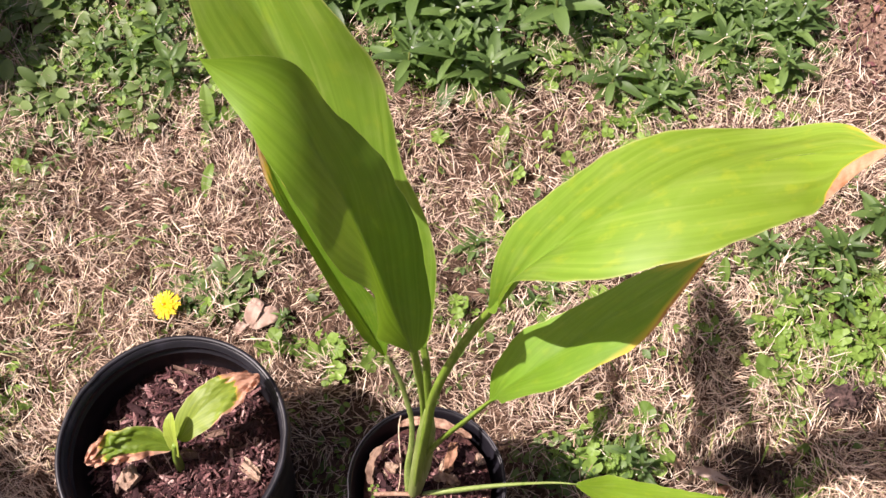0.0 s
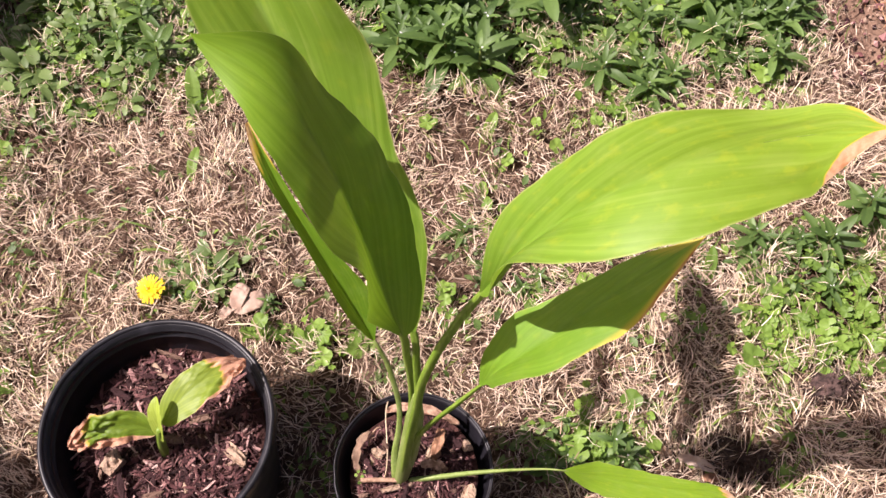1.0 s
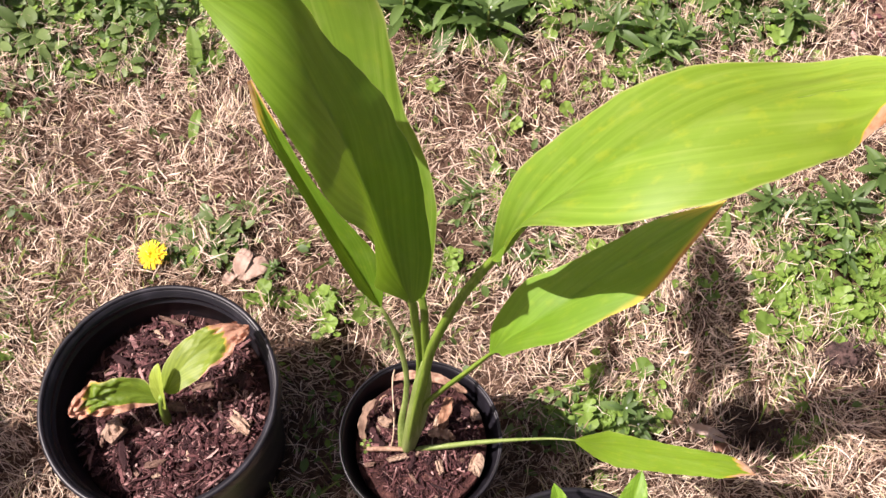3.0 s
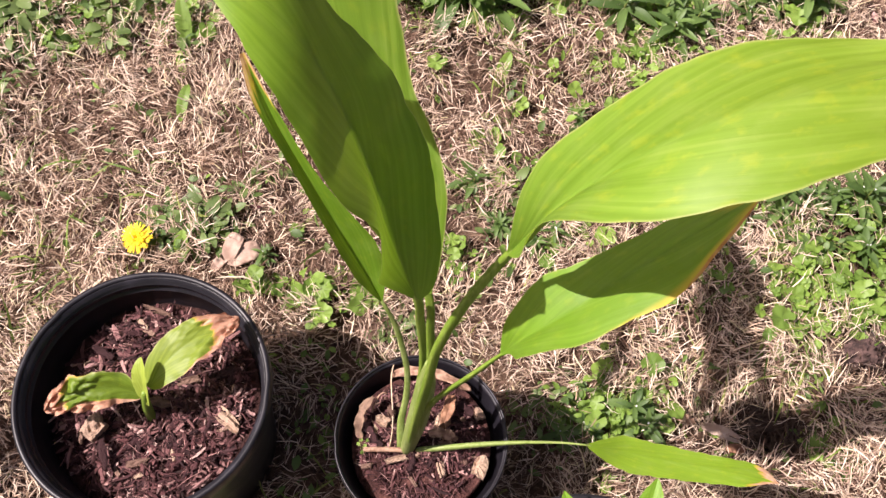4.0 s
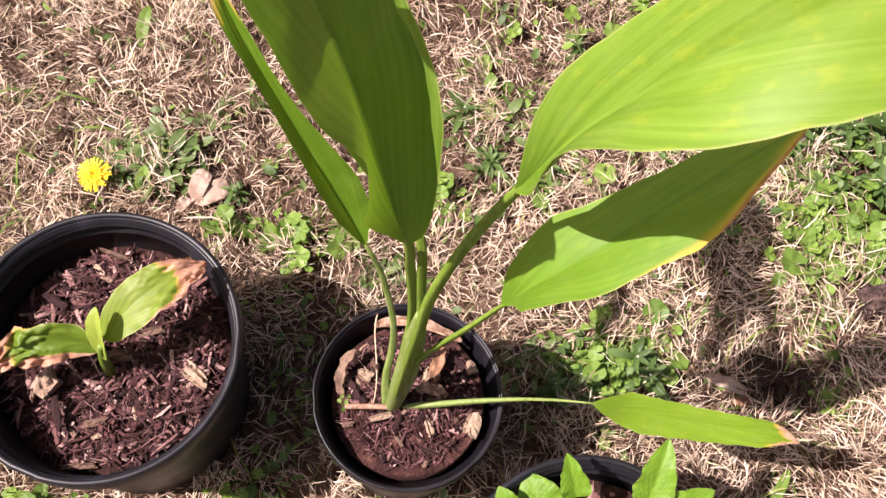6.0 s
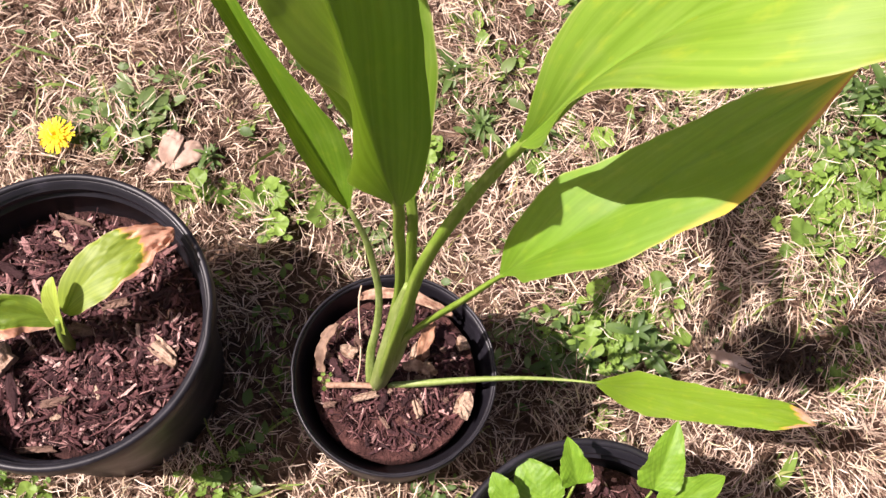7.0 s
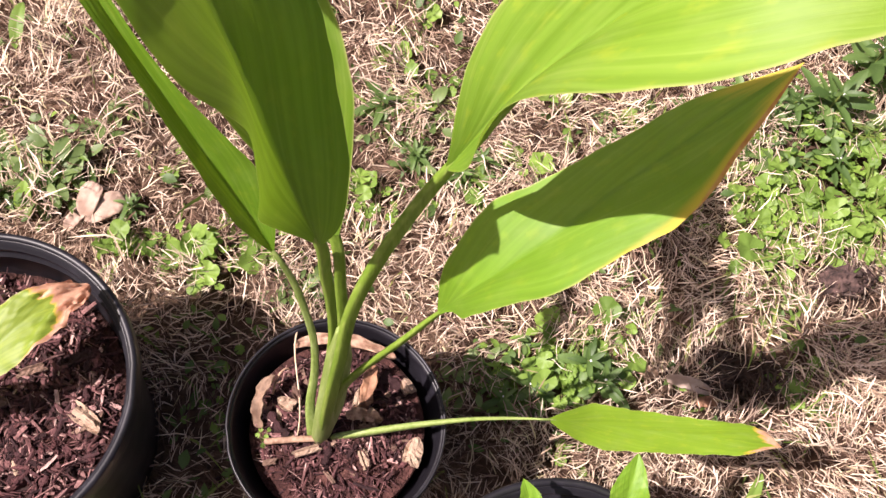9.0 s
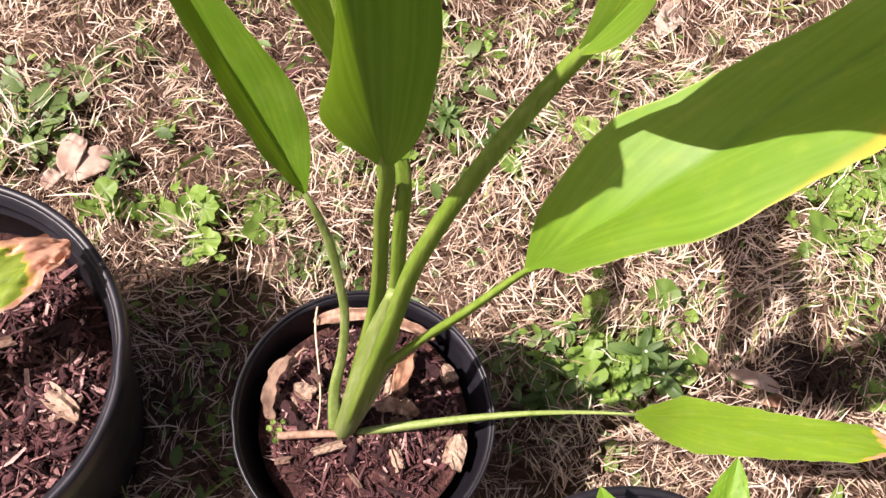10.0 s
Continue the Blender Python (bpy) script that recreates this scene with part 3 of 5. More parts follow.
# ---- pots ----
def lathe(profile, ring=72, notch=None):
    p = np.array(profile, float)
    ang = np.linspace(0, 2 * np.pi, ring, endpoint=False)
    r = np.repeat(p[:, :1], ring, 1)
    if notch is not None:
        r = r + notch(ang)[None] * p[:, 2:3]
    v = np.stack([r * np.cos(ang), r * np.sin(ang), np.repeat(p[:, 1:2], ring, 1)], -1).reshape(-1, 3)
    return v, grid_faces(len(p), ring, True)


def nursery_pot(key, notches, label, ridge=1.0, slim=0.0):
    cx, cy, r, h = POTS[key]
    ob = thing("nursery_pot", label, "plant pot", "nursery pots on the lawn", at=(cx, cy, float(ground_z(cx, cy)) - 0.004))
    cut = lambda ang: sum(-0.0007 * np.exp(-((np.angle(np.exp(1j * (ang - n)))) / 0.07) ** 6) for n in notches)
    rb = 0.83 * r
    low = h - 0.022
    # wall: outside up, over the top and down the inside, with two moulded steps under the rim
    wall = [(rb * 0.97, 0.0, 0), (rb, 0.003, 0), (rb + 0.55 * (r - 0.006 - rb), 0.55 * h, 0), (r - 0.006, low, 0), (r - 0.0045, h - 0.003, 0), (r - 0.0065, h - 0.003, 0),
            (r - 0.0072, h - 0.0105, 0), (r - 0.0074 - 0.0022 * ridge, h - 0.0112, 0), (r - 0.0076 - 0.0022 * ridge, h - 0.0124, 0), (r - 0.0078 - 0.0006 * ridge, h - 0.0132, 0), (r - 0.0092, h - 0.0205, 0),
            (r - 0.0094 - 0.002 * ridge, h - 0.0212, 0), (r - 0.0096 - 0.002 * ridge, h - 0.0224, 0), (r - 0.0098 - 0.0004 * ridge, h - 0.0232, 0), (r - 0.0145, h - 0.045, 0),
            (rb + 0.4 * (r - rb) - 0.005, 0.4 * h, 0), (rb - 0.006, 0.006, 0)]
    wall = [(q + (slim if 3 < i < 14 else 0), z, w) for i, (q, z, w) in enumerate(wall)]
    part("wall", mesh_of("pot_wall", *lathe(wall), M_POT), ob)
    lip = [(r - 0.0035, low + 0.001, 1), (r - 0.0008, low - 0.001, 1), (r, low + 0.002, 1), (r, h - 0.003, 1), (r - 0.001, h - 0.0006, 1), (r - 0.003, h, 1), (r - 0.0052, h - 0.0008, 1),
           (r - 0.0062, h - 0.0045, 0.6), (r - 0.0045, h - 0.006, 0)]
    lip = [(r - (r - q) * (0.45 if slim else 1), z, w) for q, z, w in lip]
    part("rim", mesh_of("pot_rim", *lathe(lip, 120, cut), M_POT), ob, "rolled black plastic rim with moulded notches")
    v, f = lathe([(0.002, 0.003, 0), (rb - 0.004, 0.003, 0), (rb - 0.004, 0.006, 0), (0.002, 0.006, 0)], 40)
    part("base", mesh_of("pot_base", v, f, M_POT), ob)
    return ob


nursery_pot("big", (0.05, 2.6, 4.4), "large black plastic nursery pot standing on dry grass")
nursery_pot("plant", (3.3, 5.5, 0.2), "black plastic nursery pot holding a tall turmeric plant", 0.0, 0.0028)
nursery_pot("front", (1.2, 3.2, 5.2), "black plastic nursery pot with scuffed rim and seedlings")

# two pots out of view, put here to shade the lawn's left edge
nursery_pot("far", (0.4, 2.4, 4.6), "tall unseen black pot added to cast shade on the weeds")
nursery_pot("side", (0.8, 2.9, 5.0), "unseen black pot added to cast shade left of the big pot")


def inside(key, z):
    """The inner radius of a pot at the height z over the lawn."""
    cx, cy, r, h = POTS[key]
    return np.interp(z, [0.006, 0.4 * h, h - 0.045], [0.83 * r - 0.006, 0.83 * r + 0.4 * 0.17 * r - 0.005, r - 0.0145])


def soil_height(key, x, y, z, rough):
    cx, cy, r, h = POTS[key]
    n = 0.6 * np.sin(38 * x + 9 * np.sin(31 * y)) + 0.5 * np.cos(52 * y + 7 * np.cos(29 * x)) + 0.3 * np.sin(110 * x + 90 * y)
    d = np.hypot(x - cx, y - cy) / r
    low = np.maximum(0, ((cx - x) * 0.9 + (cy - y) * 0.44) / r + 0.15)
    return z + rough * n - 0.003 * d**4 - (0.021 if key == "big" else 0.012) * low**1.3


def potting_soil(key, z, rough, label):
    cx, cy, r, h = POTS[key]
    rad = float(inside(key, z)) - 0.0005
    rings, ring = 34, 90
    rr = np.linspace(0.001, 1, rings) * rad
    ang = np.linspace(0, 2 * np.pi, ring, endpoint=False)
    x, y = cx + rr[:, None] * np.cos(ang), cy + rr[:, None] * np.sin(ang)
    zz = soil_height(key, x, y, z, rough)
    v = np.stack([x - cx, y - cy, zz], -1).reshape(-1, 3)
    low = v[-ring:].copy()
    low[:, 2] = z - 0.03
    v = np.concatenate([v, low])
    ob = new("potting_soil", mesh_of("potting_soil", v, grid_faces(rings + 1, ring, True) + [tuple(range(ring - 1, -1, -1))], M_MIX_PALE if key == "plant" else M_MIX))
    ob.location = (cx, cy, 0)
    return tagged(ob, label, "soil", "soil in the pots")


def chip_mesh(name, seed, material, flat=0.8):
    rng = np.random.default_rng(seed)
    n = 7
    t = np.linspace(-0.5, 0.5, n)
    w = 0.5 * (1 - 0.45 * np.abs(2 * t) ** 5) * rng.uniform(0.6, 1.15, n)
    off = np.cumsum(rng.normal(0, 0.03, n))
    arch = 0.12 * rng.normal() * (4 * t * t)
    v = []
    for i in range(n):
        for sx, sz in ((-1, 0.6), (-0.5, 1), (0.55, 0.9), (1, 0.5), (0.8, -0.7), (-0.8, -0.8)):
            v.append((t[i], off[i] + sx * w[i] + rng.normal(0, 0.04), flat * (sz + rng.normal(0, 0.15)) * 0.5 + arch[i]))
    f = grid_faces(n, 6, True) + [tuple(range(5, -1, -1)), tuple(range((n - 1) * 6, n * 6))]
    return mesh_of(name, v, f, material, smooth=False)


def block_mesh(name, seed, material):
    """A split piece of wood with torn ends and ridges along its grain, one unit long, wide and thick."""
    rng = np.random.default_rng(seed)
    rows, cols = 10, 6
    t, c = np.linspace(-0.5, 0.5, rows), np.linspace(-0.5, 0.5, cols)
    low, high = rng.normal(0, 0.13, cols), rng.normal(0, 0.13, cols)
    side = 1 + np.cumsum(rng.normal(0, 0.06, rows))
    ridge = rng.normal(0, 0.16, cols)
    lean, bent = rng.normal(0, 0.2), rng.normal(0, 0.25)
    v = []
    for k in (1, -1):
        for i in range(rows):
            for j in range(cols):
                x = t[i] * (1 + (low[j] if t[i] < 0 else high[j])) + lean * c[j]
                y = c[j] * np.clip(side[i], 0.7, 1.25) * (1 - 0.12 * (2 * abs(t[i])) ** 4)
                dome = 0.5 * (1 - 0.25 * (2 * abs(c[j])) ** 5) * (1 - 0.15 * (2 * abs(t[i])) ** 6)
                v.append((x, y, k * dome + bent * (4 * t[i] ** 2 - 0.5) * 0.5 + (ridge[j] + rng.normal(0, 0.07) if k > 0 else 0)))
    n = rows * cols
    f = grid_faces(rows, cols) + [tuple(n + q for q in face[::-1]) for face in grid_faces(rows, cols)]
    rim = [j for j in range(cols)] + [i * cols + cols - 1 for i in range(1, rows)] + [(rows - 1) * cols + j for j in range(cols - 2, -1, -1)] + [i * cols for i in range(rows - 2, 0, -1)]
    f += [(rim[q], rim[q - 1], n + rim[q - 1], n + rim[q]) for q in range(len(rim))]
    return mesh_of(name, v, f, material, smooth=False)


BLOCKS = [block_mesh("wood_chip", 80 + i, M_CHIP) for i in range(5)]
CHIPS = [chip_mesh("bark_chip", 40 + i, M_BARK) for i in range(8)]
PALE = [chip_mesh("wood_chip", 60 + i, M_CHIP, 0.9) for i in range(5)]


def place(x, y, z, length, wide, thick, heading, tip=0.0, twist=0.0):
    return pose(x, y, z, twist, tip, heading) @ Matrix.Diagonal((length, wide, thick, 1))


def mulch(soil, key, z, rough, count, shreds, seed, size=1.0, keep=lambda x, y: True):
    """Bark chips as parts of the soil, and the finest shreds as one mesh."""
    cx, cy, r, h = POTS[key]
    rng = np.random.default_rng(seed)
    rad = float(inside(key, z)) - 0.008
    made = 0
    while made < count:
        a, d = rng.uniform(0, 6.283), rad * math.sqrt(rng.random())
        x, y = cx + d * math.cos(a), cy + d * math.sin(a)
        if not keep(x, y):
            continue
        made += 1
        ln = size * rng.uniform(0.006, 0.018) * (1 if rng.random() < 0.8 else 1.5)
        zz = float(soil_height(key, x, y, z, rough)) + rng.uniform(0.0, 0.004)
        m = place(x - cx, y - cy, zz, ln, size * rng.uniform(0.002, 0.0065), size * rng.uniform(0.004, 0.009), rng.uniform(0, 360), rng.normal(0, 12), rng.normal(0, 25))
        pale = rng.random() < (0.28 if key == "plant" else 0.07)
        part("wood_chip" if pale else "bark_chip", (PALE if pale else CHIPS)[rng.integers(5 if pale else 8)], soil, "", m)
    v, f = [], []
    for i in range(shreds):
        a, d = rng.uniform(0, 6.283), rad * math.sqrt(rng.random())
        x, y = cx + d * math.cos(a), cy + d * math.sin(a)
        if not keep(x, y) and rng.random() < 0.35:
            continue
        ln, wd, th = size * (0.004 + 0.026 * rng.random() ** 1.8), size * (0.0006 + 0.0042 * rng.random() ** 2.2), rng.uniform(0.0006, 0.002)
        zz = float(soil_height(key, x, y, z, rough)) + rng.uniform(-0.001, 0.005)
        q = pose(x, y, zz, rng.normal(0, 30), rng.normal(0, 17), rng.uniform(0, 360))
        o = len(v)
        curve = rng.normal(0, 0.14) * ln
        for cxx, wk in ((-0.5, 0.6), (0.1, 1.0), (0.5, 0.35)):
            for sy, sz in ((-1, 0), (0, 1), (1, 0), (0, -1)):
                v.append(q @ Vector((cxx * ln, sy * wd * wk * 0.5 + curve * (0.5 - 2 * cxx * cxx), sz * th * wk * 0.5)))
        for k in (0, 4):
            f += [(o + k + j, o + k + (j + 1) % 4, o + k + 4 + (j + 1) % 4, o + k + 4 + j) for j in range(4)]
    me = mesh_of("shredded_bark", v, f, M_SHRED, smooth=False)
    sh = part("shredded_bark", me, soil, "fine shredded brown bark")
    sh.location = (-cx, -cy, 0)
    tagged(sh, kind="stuff")


Z_BIG, Z_PLANT, Z_FRONT = 0.156, 0.158, 0.176
soil_big = potting_soil("big", Z_BIG, 0.004, "dark shredded bark potting soil filling a pot")
soil_plant = potting_soil("plant", Z_PLANT, 0.0025, "fine reddish brown potting soil strewn with wood chips")
soil_front = potting_soil("front", Z_FRONT, 0.003, "dark potting soil with bark pieces in a pot")
# soil for the two added, unseen pots
soil_far = potting_soil("far", 0.33, 0.003, "dark soil in the tall unseen pot added for its shade")
soil_side = potting_soil("side", 0.17, 0.003, "dark soil in the unseen side pot added for its shade")
mulch(soil_big, "big", Z_BIG, 0.004, 280, 3400, 5)
mulch(soil_plant, "plant", Z_PLANT, 0.0025, 120, 1900, 6, 0.7, lambda x, y: y > 0.226 or (x * 991.7) % 1 < 0.25)
mulch(soil_front, "front", Z_FRONT, 0.003, 110, 500, 7)


# ---- turmeric plant ----
def leaf_part(plant, shape, material, label, seed, rib=(0.0022, 0.0004), **more):
    """One blade with its midrib under the plant."""
    v, f, uv, m, up = broad_blade(shape, seed, **more) if isinstance(shape, Shape) else blade(*shape, seed=seed, **more)
    ob = part("leaf", mesh_of("leaf", v, f, material, uvs=uv), plant, label)
    k = np.linspace(0, 1, len(m))
    line = m - up * (rib[0] * 1.25 * (1 - k) + rib[1] * 1.3 * k)[:, None]
    pts = line[:: max(1, len(m) // 15)]
    vv, ff = along(pts, np.linspace(rib[0], rib[1], len(pts)), 7)
    part("midrib", mesh_of("midrib", vv, ff, M_PETIOLE), ob)
    return ob


def along(pts, radii, ring=8):
    """A tube through points."""
    pts = np.array(pts, float)
    t = np.gradient(pts, axis=0)
    t /= np.linalg.norm(t, axis=1)[:, None]
    a = np.cross(t, (0.31, -0.9, 0.3))
    a /= np.linalg.norm(a, axis=1)[:, None]
    b = np.cross(a, t)
    ang = np.linspace(0, 2 * np.pi, ring, endpoint=False)
    v = pts[:, None] + np.asarray(radii)[:, None, None] * (np.cos(ang)[None, :, None] * a[:, None] + np.sin(ang)[None, :, None] * b[:, None])
    return v.reshape(-1, 3), grid_faces(len(pts), ring, True)


plant = thing("turmeric_plant", "tall turmeric plant with broad green leaves rising from a black pot", "plant", at=(0, 0, 0))
STEM = [(-0.0225, 0.239, 0.145), (-0.0185, 0.2415, 0.19), (-0.0142, 0.2455, 0.23), (-0.0105, 0.2505, 0.275), (-0.0078, 0.2555, 0.32), (-0.006, 0.259, 0.36)]
v, f = tube(STEM, [0.0066, 0.008, 0.0096, 0.0094, 0.0082, 0.0035], 44, 24, 0.75, 0.0, through_points)
part("pseudostem", mesh_of("pseudostem", v, f, M_SHEATH), plant, "pale green clasping leaf-sheath stem")


def petiole(ctrl, radii, channel=0.35, label="", material=M_PETIOLE):
    part("petiole", mesh_of("petiole", *tube(ctrl, radii, 40, 12, 0.85, channel, through_points), material), plant, label)


def under(leaf, at, drop):
    """A point behind a leaf's midrib, a share of the way along it."""
    m, side, up = blade_axes(leaf, 101)
    i = round(100 * at)
    return tuple(m[i] - up[i] * drop)


# each leaf: midrib, half widths, roll, fold, outline of its two halves
LEAF_A = Shape([(-0.0174, 0.2689, 0.46), (-0.0346, 0.2776, 0.5373), (-0.0483, 0.29, 0.5958), (-0.0662, 0.3067, 0.6431), (-0.0938, 0.3257, 0.6807), (-0.1402, 0.3417, 0.7043)],
               (0.002, 0.0075, 0.016, 0.0283, 0.0401, 0.0518, 0.0409, 0.0256, 0.0115, 0),
               (0.0027, 0.0119, 0.0222, 0.0348, 0.0461, 0.0499, 0.0424, 0.0343, 0.0151, 0),
               (0.5064, -0.576, -0.6575, -0.4085, 0.7233), (0.1824, 0.7381, 0.5273, 0.137, 0.2077), (0.1467, 0.1079, -0.1466, -0.3641, 0.2582))
LEAF_B = Shape([(0.0379, 0.2807, 0.5193), (0.0608, 0.2823, 0.5837), (0.0947, 0.2841, 0.6419), (0.1374, 0.2834, 0.6934), (0.1802, 0.2737, 0.7372), (0.2095, 0.2538, 0.7755)],
               (0.0014, 0.0046, 0.0118, 0.0255, 0.0301, 0.032, 0.0275, 0.0151, 0.0125, 0.003),
               (0.0019, 0.0081, 0.0178, 0.0302, 0.0413, 0.0401, 0.04, 0.0322, 0.0165, 0.004),
               (0.2661, 0.6289, 0.0073, -0.5976, -0.1685), (0.8505, 0.6589, 0.1811, 0.0381, 0.0943), (0.7432, 0.7716, 0.1863, -0.013, 0.1481))
LEAF_C = Shape([(0.0448, 0.257, 0.3988), (0.0584, 0.2572, 0.4376), (0.0857, 0.2674, 0.4684), (0.119, 0.287, 0.493), (0.1559, 0.3081, 0.5143), (0.1942, 0.3303, 0.5353)],
               (0.0016, 0.0055, 0.0123, 0.0219, 0.0315, 0.0252, 0.0195, 0.0154, 0.0064, 0),
               (0.0013, 0.0022, 0.0054, 0.0185, 0.0293, 0.0291, 0.0316, 0.02, 0.0088, 0),
               (0.4906, 0.5901, 0.5129, 0.389, 0.4287), (0.2626, 0.2986, 0.0827, 0.0537, 0.0888), (0.2337, 0.4938, 0.1471, 0.0436, 0.1053))
LEAF_D = Shape([(-0.0482, 0.3092, 0.3506), (-0.0631, 0.3237, 0.3727), (-0.0806, 0.3399, 0.4022), (-0.1012, 0.3589, 0.4389), (-0.1257, 0.3828, 0.4784), (-0.1488, 0.413, 0.5181)],
               (0.0015, 0.0035, 0.0073, 0.0129, 0.0132, 0.0109, 0.0092, 0.0096, 0.0085, 0.003),
               (0.0015, 0.0045, 0.0101, 0.0179, 0.0204, 0.0152, 0.0089, 0.0071, 0.0042, 0.002),
               (-0.0547, -0.1671, 0.0268, 0.1051, 0.3054), (0.8257, 0.809, 0.8243, 0.8598, 0.7361), (0.5618, 0.4984, 0.5959, 0.6473, 0.579))
LEAF_E = Shape([(0.1302, 0.2301, 0.2657), (0.162, 0.2303, 0.2528), (0.1975, 0.2282, 0.2469), (0.2344, 0.2251, 0.2446), (0.2692, 0.2221, 0.2417), (0.2989, 0.2195, 0.2346)],
               (0.0017, 0.0044, 0.0086, 0.0143, 0.0129, 0.0124, 0.0119, 0.0123, 0.007, 0),
               (0.0016, 0.0041, 0.0087, 0.0145, 0.0158, 0.014, 0.0122, 0.009, 0.0032, 0),
               (-0.1093, -0.1046, -0.1338, -0.0893, -0.0647), (0.103, 0.0778, 0.1208, 0.1597, 0.1475), (0.0825, 0.0623, 0.0953, 0.157, 0.1575))
LEAF_F = Shape([(-0.0103, 0.2792, 0.4457), (-0.0366, 0.3204, 0.5082), (-0.0731, 0.362, 0.5687), (-0.1097, 0.4041, 0.6277), (-0.1474, 0.4458, 0.6855), (-0.1857, 0.4873, 0.7424)],
               (0.0015, 0.0062, 0.0152, 0.0302, 0.0446, 0.0517, 0.0486, 0.0328, 0.014, 0),
               (0.0023, 0.0092, 0.0199, 0.0343, 0.0396, 0.052, 0.0487, 0.0329, 0.014, 0),
               (-0.0015, -0.1597, -0.1764, 0.2201, 0.1557), (0.599, 0.5743, 0.559, 0.5286, 0.5733), (0.4917, 0.3822, 0.3516, 0.4856, 0.4866))
leaf_part(plant, LEAF_A, M_BLADE, "deep green upright leaf folded along its midrib", 1, ripple=0.03, pleat=0.002)
leaf_part(plant, LEAF_B, M_BLADE_B, "yellow-green broad leaf with dried brown tip", 2, (0.0012, 0.0003), ripple=0.012, wave=2.0, pleat=0.003, crumple=0.04)
leaf_part(plant, LEAF_C, M_BLADE_C, "green leaf with yellow and brown scorched edge", 3, (0.0016, 0.0004), ripple=0.02, pleat=0.003)
leaf_part(plant, LEAF_D, M_BLADE_D, "narrow folded green leaf with yellow-brown tip", 4, (0.0018, 0.0004), ripple=0.04, pleat=0.004, crumple=0.05)
leaf_part(plant, LEAF_E, M_BLADE_E, "low light green leaf with withered tip", 5, (0.0012, 0.0004), ripple=0.07, wave=2.4, bow=0.15, pleat=0.004, crumple=0.1, ragged=0.03)
leaf_part(plant, LEAF_F, M_BLADE_F, "tall light green leaf behind the folded one, tinted as if sunlit", 6, (0.0026, 0.0005), ripple=0.03, wave=2.5, pleat=0.004)
petiole([(-0.0235, 0.239, 0.155), (-0.0182, 0.2523, 0.2051), (-0.0138, 0.264, 0.2555), (-0.0111, 0.2724, 0.3062), (-0.0125, 0.2757, 0.3571), (-0.0151, 0.2741, 0.408), under(LEAF_A, 0, 0.0018), under(LEAF_A, 0.05, 0.00324), under(LEAF_A, 0.12, 0.00216), under(LEAF_A, 0.2, 0.00108)],
        [0.0036, 0.005, 0.005, 0.0046, 0.0041, 0.0038, 0.0036, 0.0034, 0.0032, 0.0018, 0.0006])
petiole([(-0.0215, 0.2415, 0.155), (-0.0155, 0.2455, 0.2037), (-0.0103, 0.25, 0.2524), (-0.0067, 0.2552, 0.3011), (-0.0053, 0.2616, 0.3496), (-0.0071, 0.2695, 0.3978), under(LEAF_F, 0, 0.0017), under(LEAF_F, 0.05, 0.00306), under(LEAF_F, 0.12, 0.00204), under(LEAF_F, 0.2, 0.00102)],
        [0.0036, 0.005, 0.0048, 0.0044, 0.004, 0.0036, 0.0034, 0.0032, 0.003, 0.0016, 0.0006])
petiole([(-0.0205, 0.2385, 0.155), (-0.0167, 0.239, 0.2191), (-0.0123, 0.241, 0.2828), (-0.0068, 0.2459, 0.3455), (-0.0005, 0.2555, 0.4066), (0.0159, 0.2682, 0.4648), under(LEAF_B, 0, 0.0022), under(LEAF_B, 0.05, 0.00396), under(LEAF_B, 0.12, 0.00264), under(LEAF_B, 0.2, 0.00132)],
        [0.0036, 0.0042, 0.0044, 0.0044, 0.0042, 0.004, 0.0039, 0.0038, 0.0036, 0.0024, 0.0008], 0.4)
petiole([(-0.0205, 0.2385, 0.155), (-0.0169, 0.2401, 0.1982), (-0.0122, 0.2421, 0.2409), (-0.0056, 0.2449, 0.283), (0.0072, 0.247, 0.3232), (0.0253, 0.2506, 0.3615), under(LEAF_C, 0, 0.0013), under(LEAF_C, 0.05, 0.00234), under(LEAF_C, 0.12, 0.00156), under(LEAF_C, 0.2, 0.00078)],
        [0.0036, 0.0052, 0.0054, 0.0044, 0.0033, 0.0028, 0.0026, 0.0025, 0.0022, 0.0013, 0.0005], 0.4)
petiole([(-0.0272, 0.2395, 0.155), (-0.029, 0.2565, 0.1866), (-0.0256, 0.272, 0.2185), (-0.0258, 0.2849, 0.2512), (-0.0308, 0.2947, 0.2845), (-0.0375, 0.3028, 0.318), under(LEAF_D, 0, 0.00125), under(LEAF_D, 0.05, 0.00225), under(LEAF_D, 0.12, 0.0015), under(LEAF_D, 0.2, 0.00075)],
        [0.0042, 0.0038, 0.0034, 0.003, 0.0027, 0.0026, 0.0025, 0.0024, 0.002, 0.0012, 0.0005], material=M_SHEATH)
petiole([(-0.014, 0.2385, 0.158), (0.0185, 0.2404, 0.1744), (0.0519, 0.2413, 0.1951), (0.0837, 0.2406, 0.2157), LEAF_E[0][0], under(LEAF_E, 0.03, 0.0008), under(LEAF_E, 0.08, 0.0006)],
        [0.0032, 0.0034, 0.003, 0.0023, 0.0017, 0.0012, 0.0006], 0.3, "thin arching leaf stalk", M_SHEATH)


# ---- seedling in the big pot ----
seedling = thing("turmeric_seedling", "small turmeric seedling with browned withered leaf tips", "plant", at=(0, 0, 0))
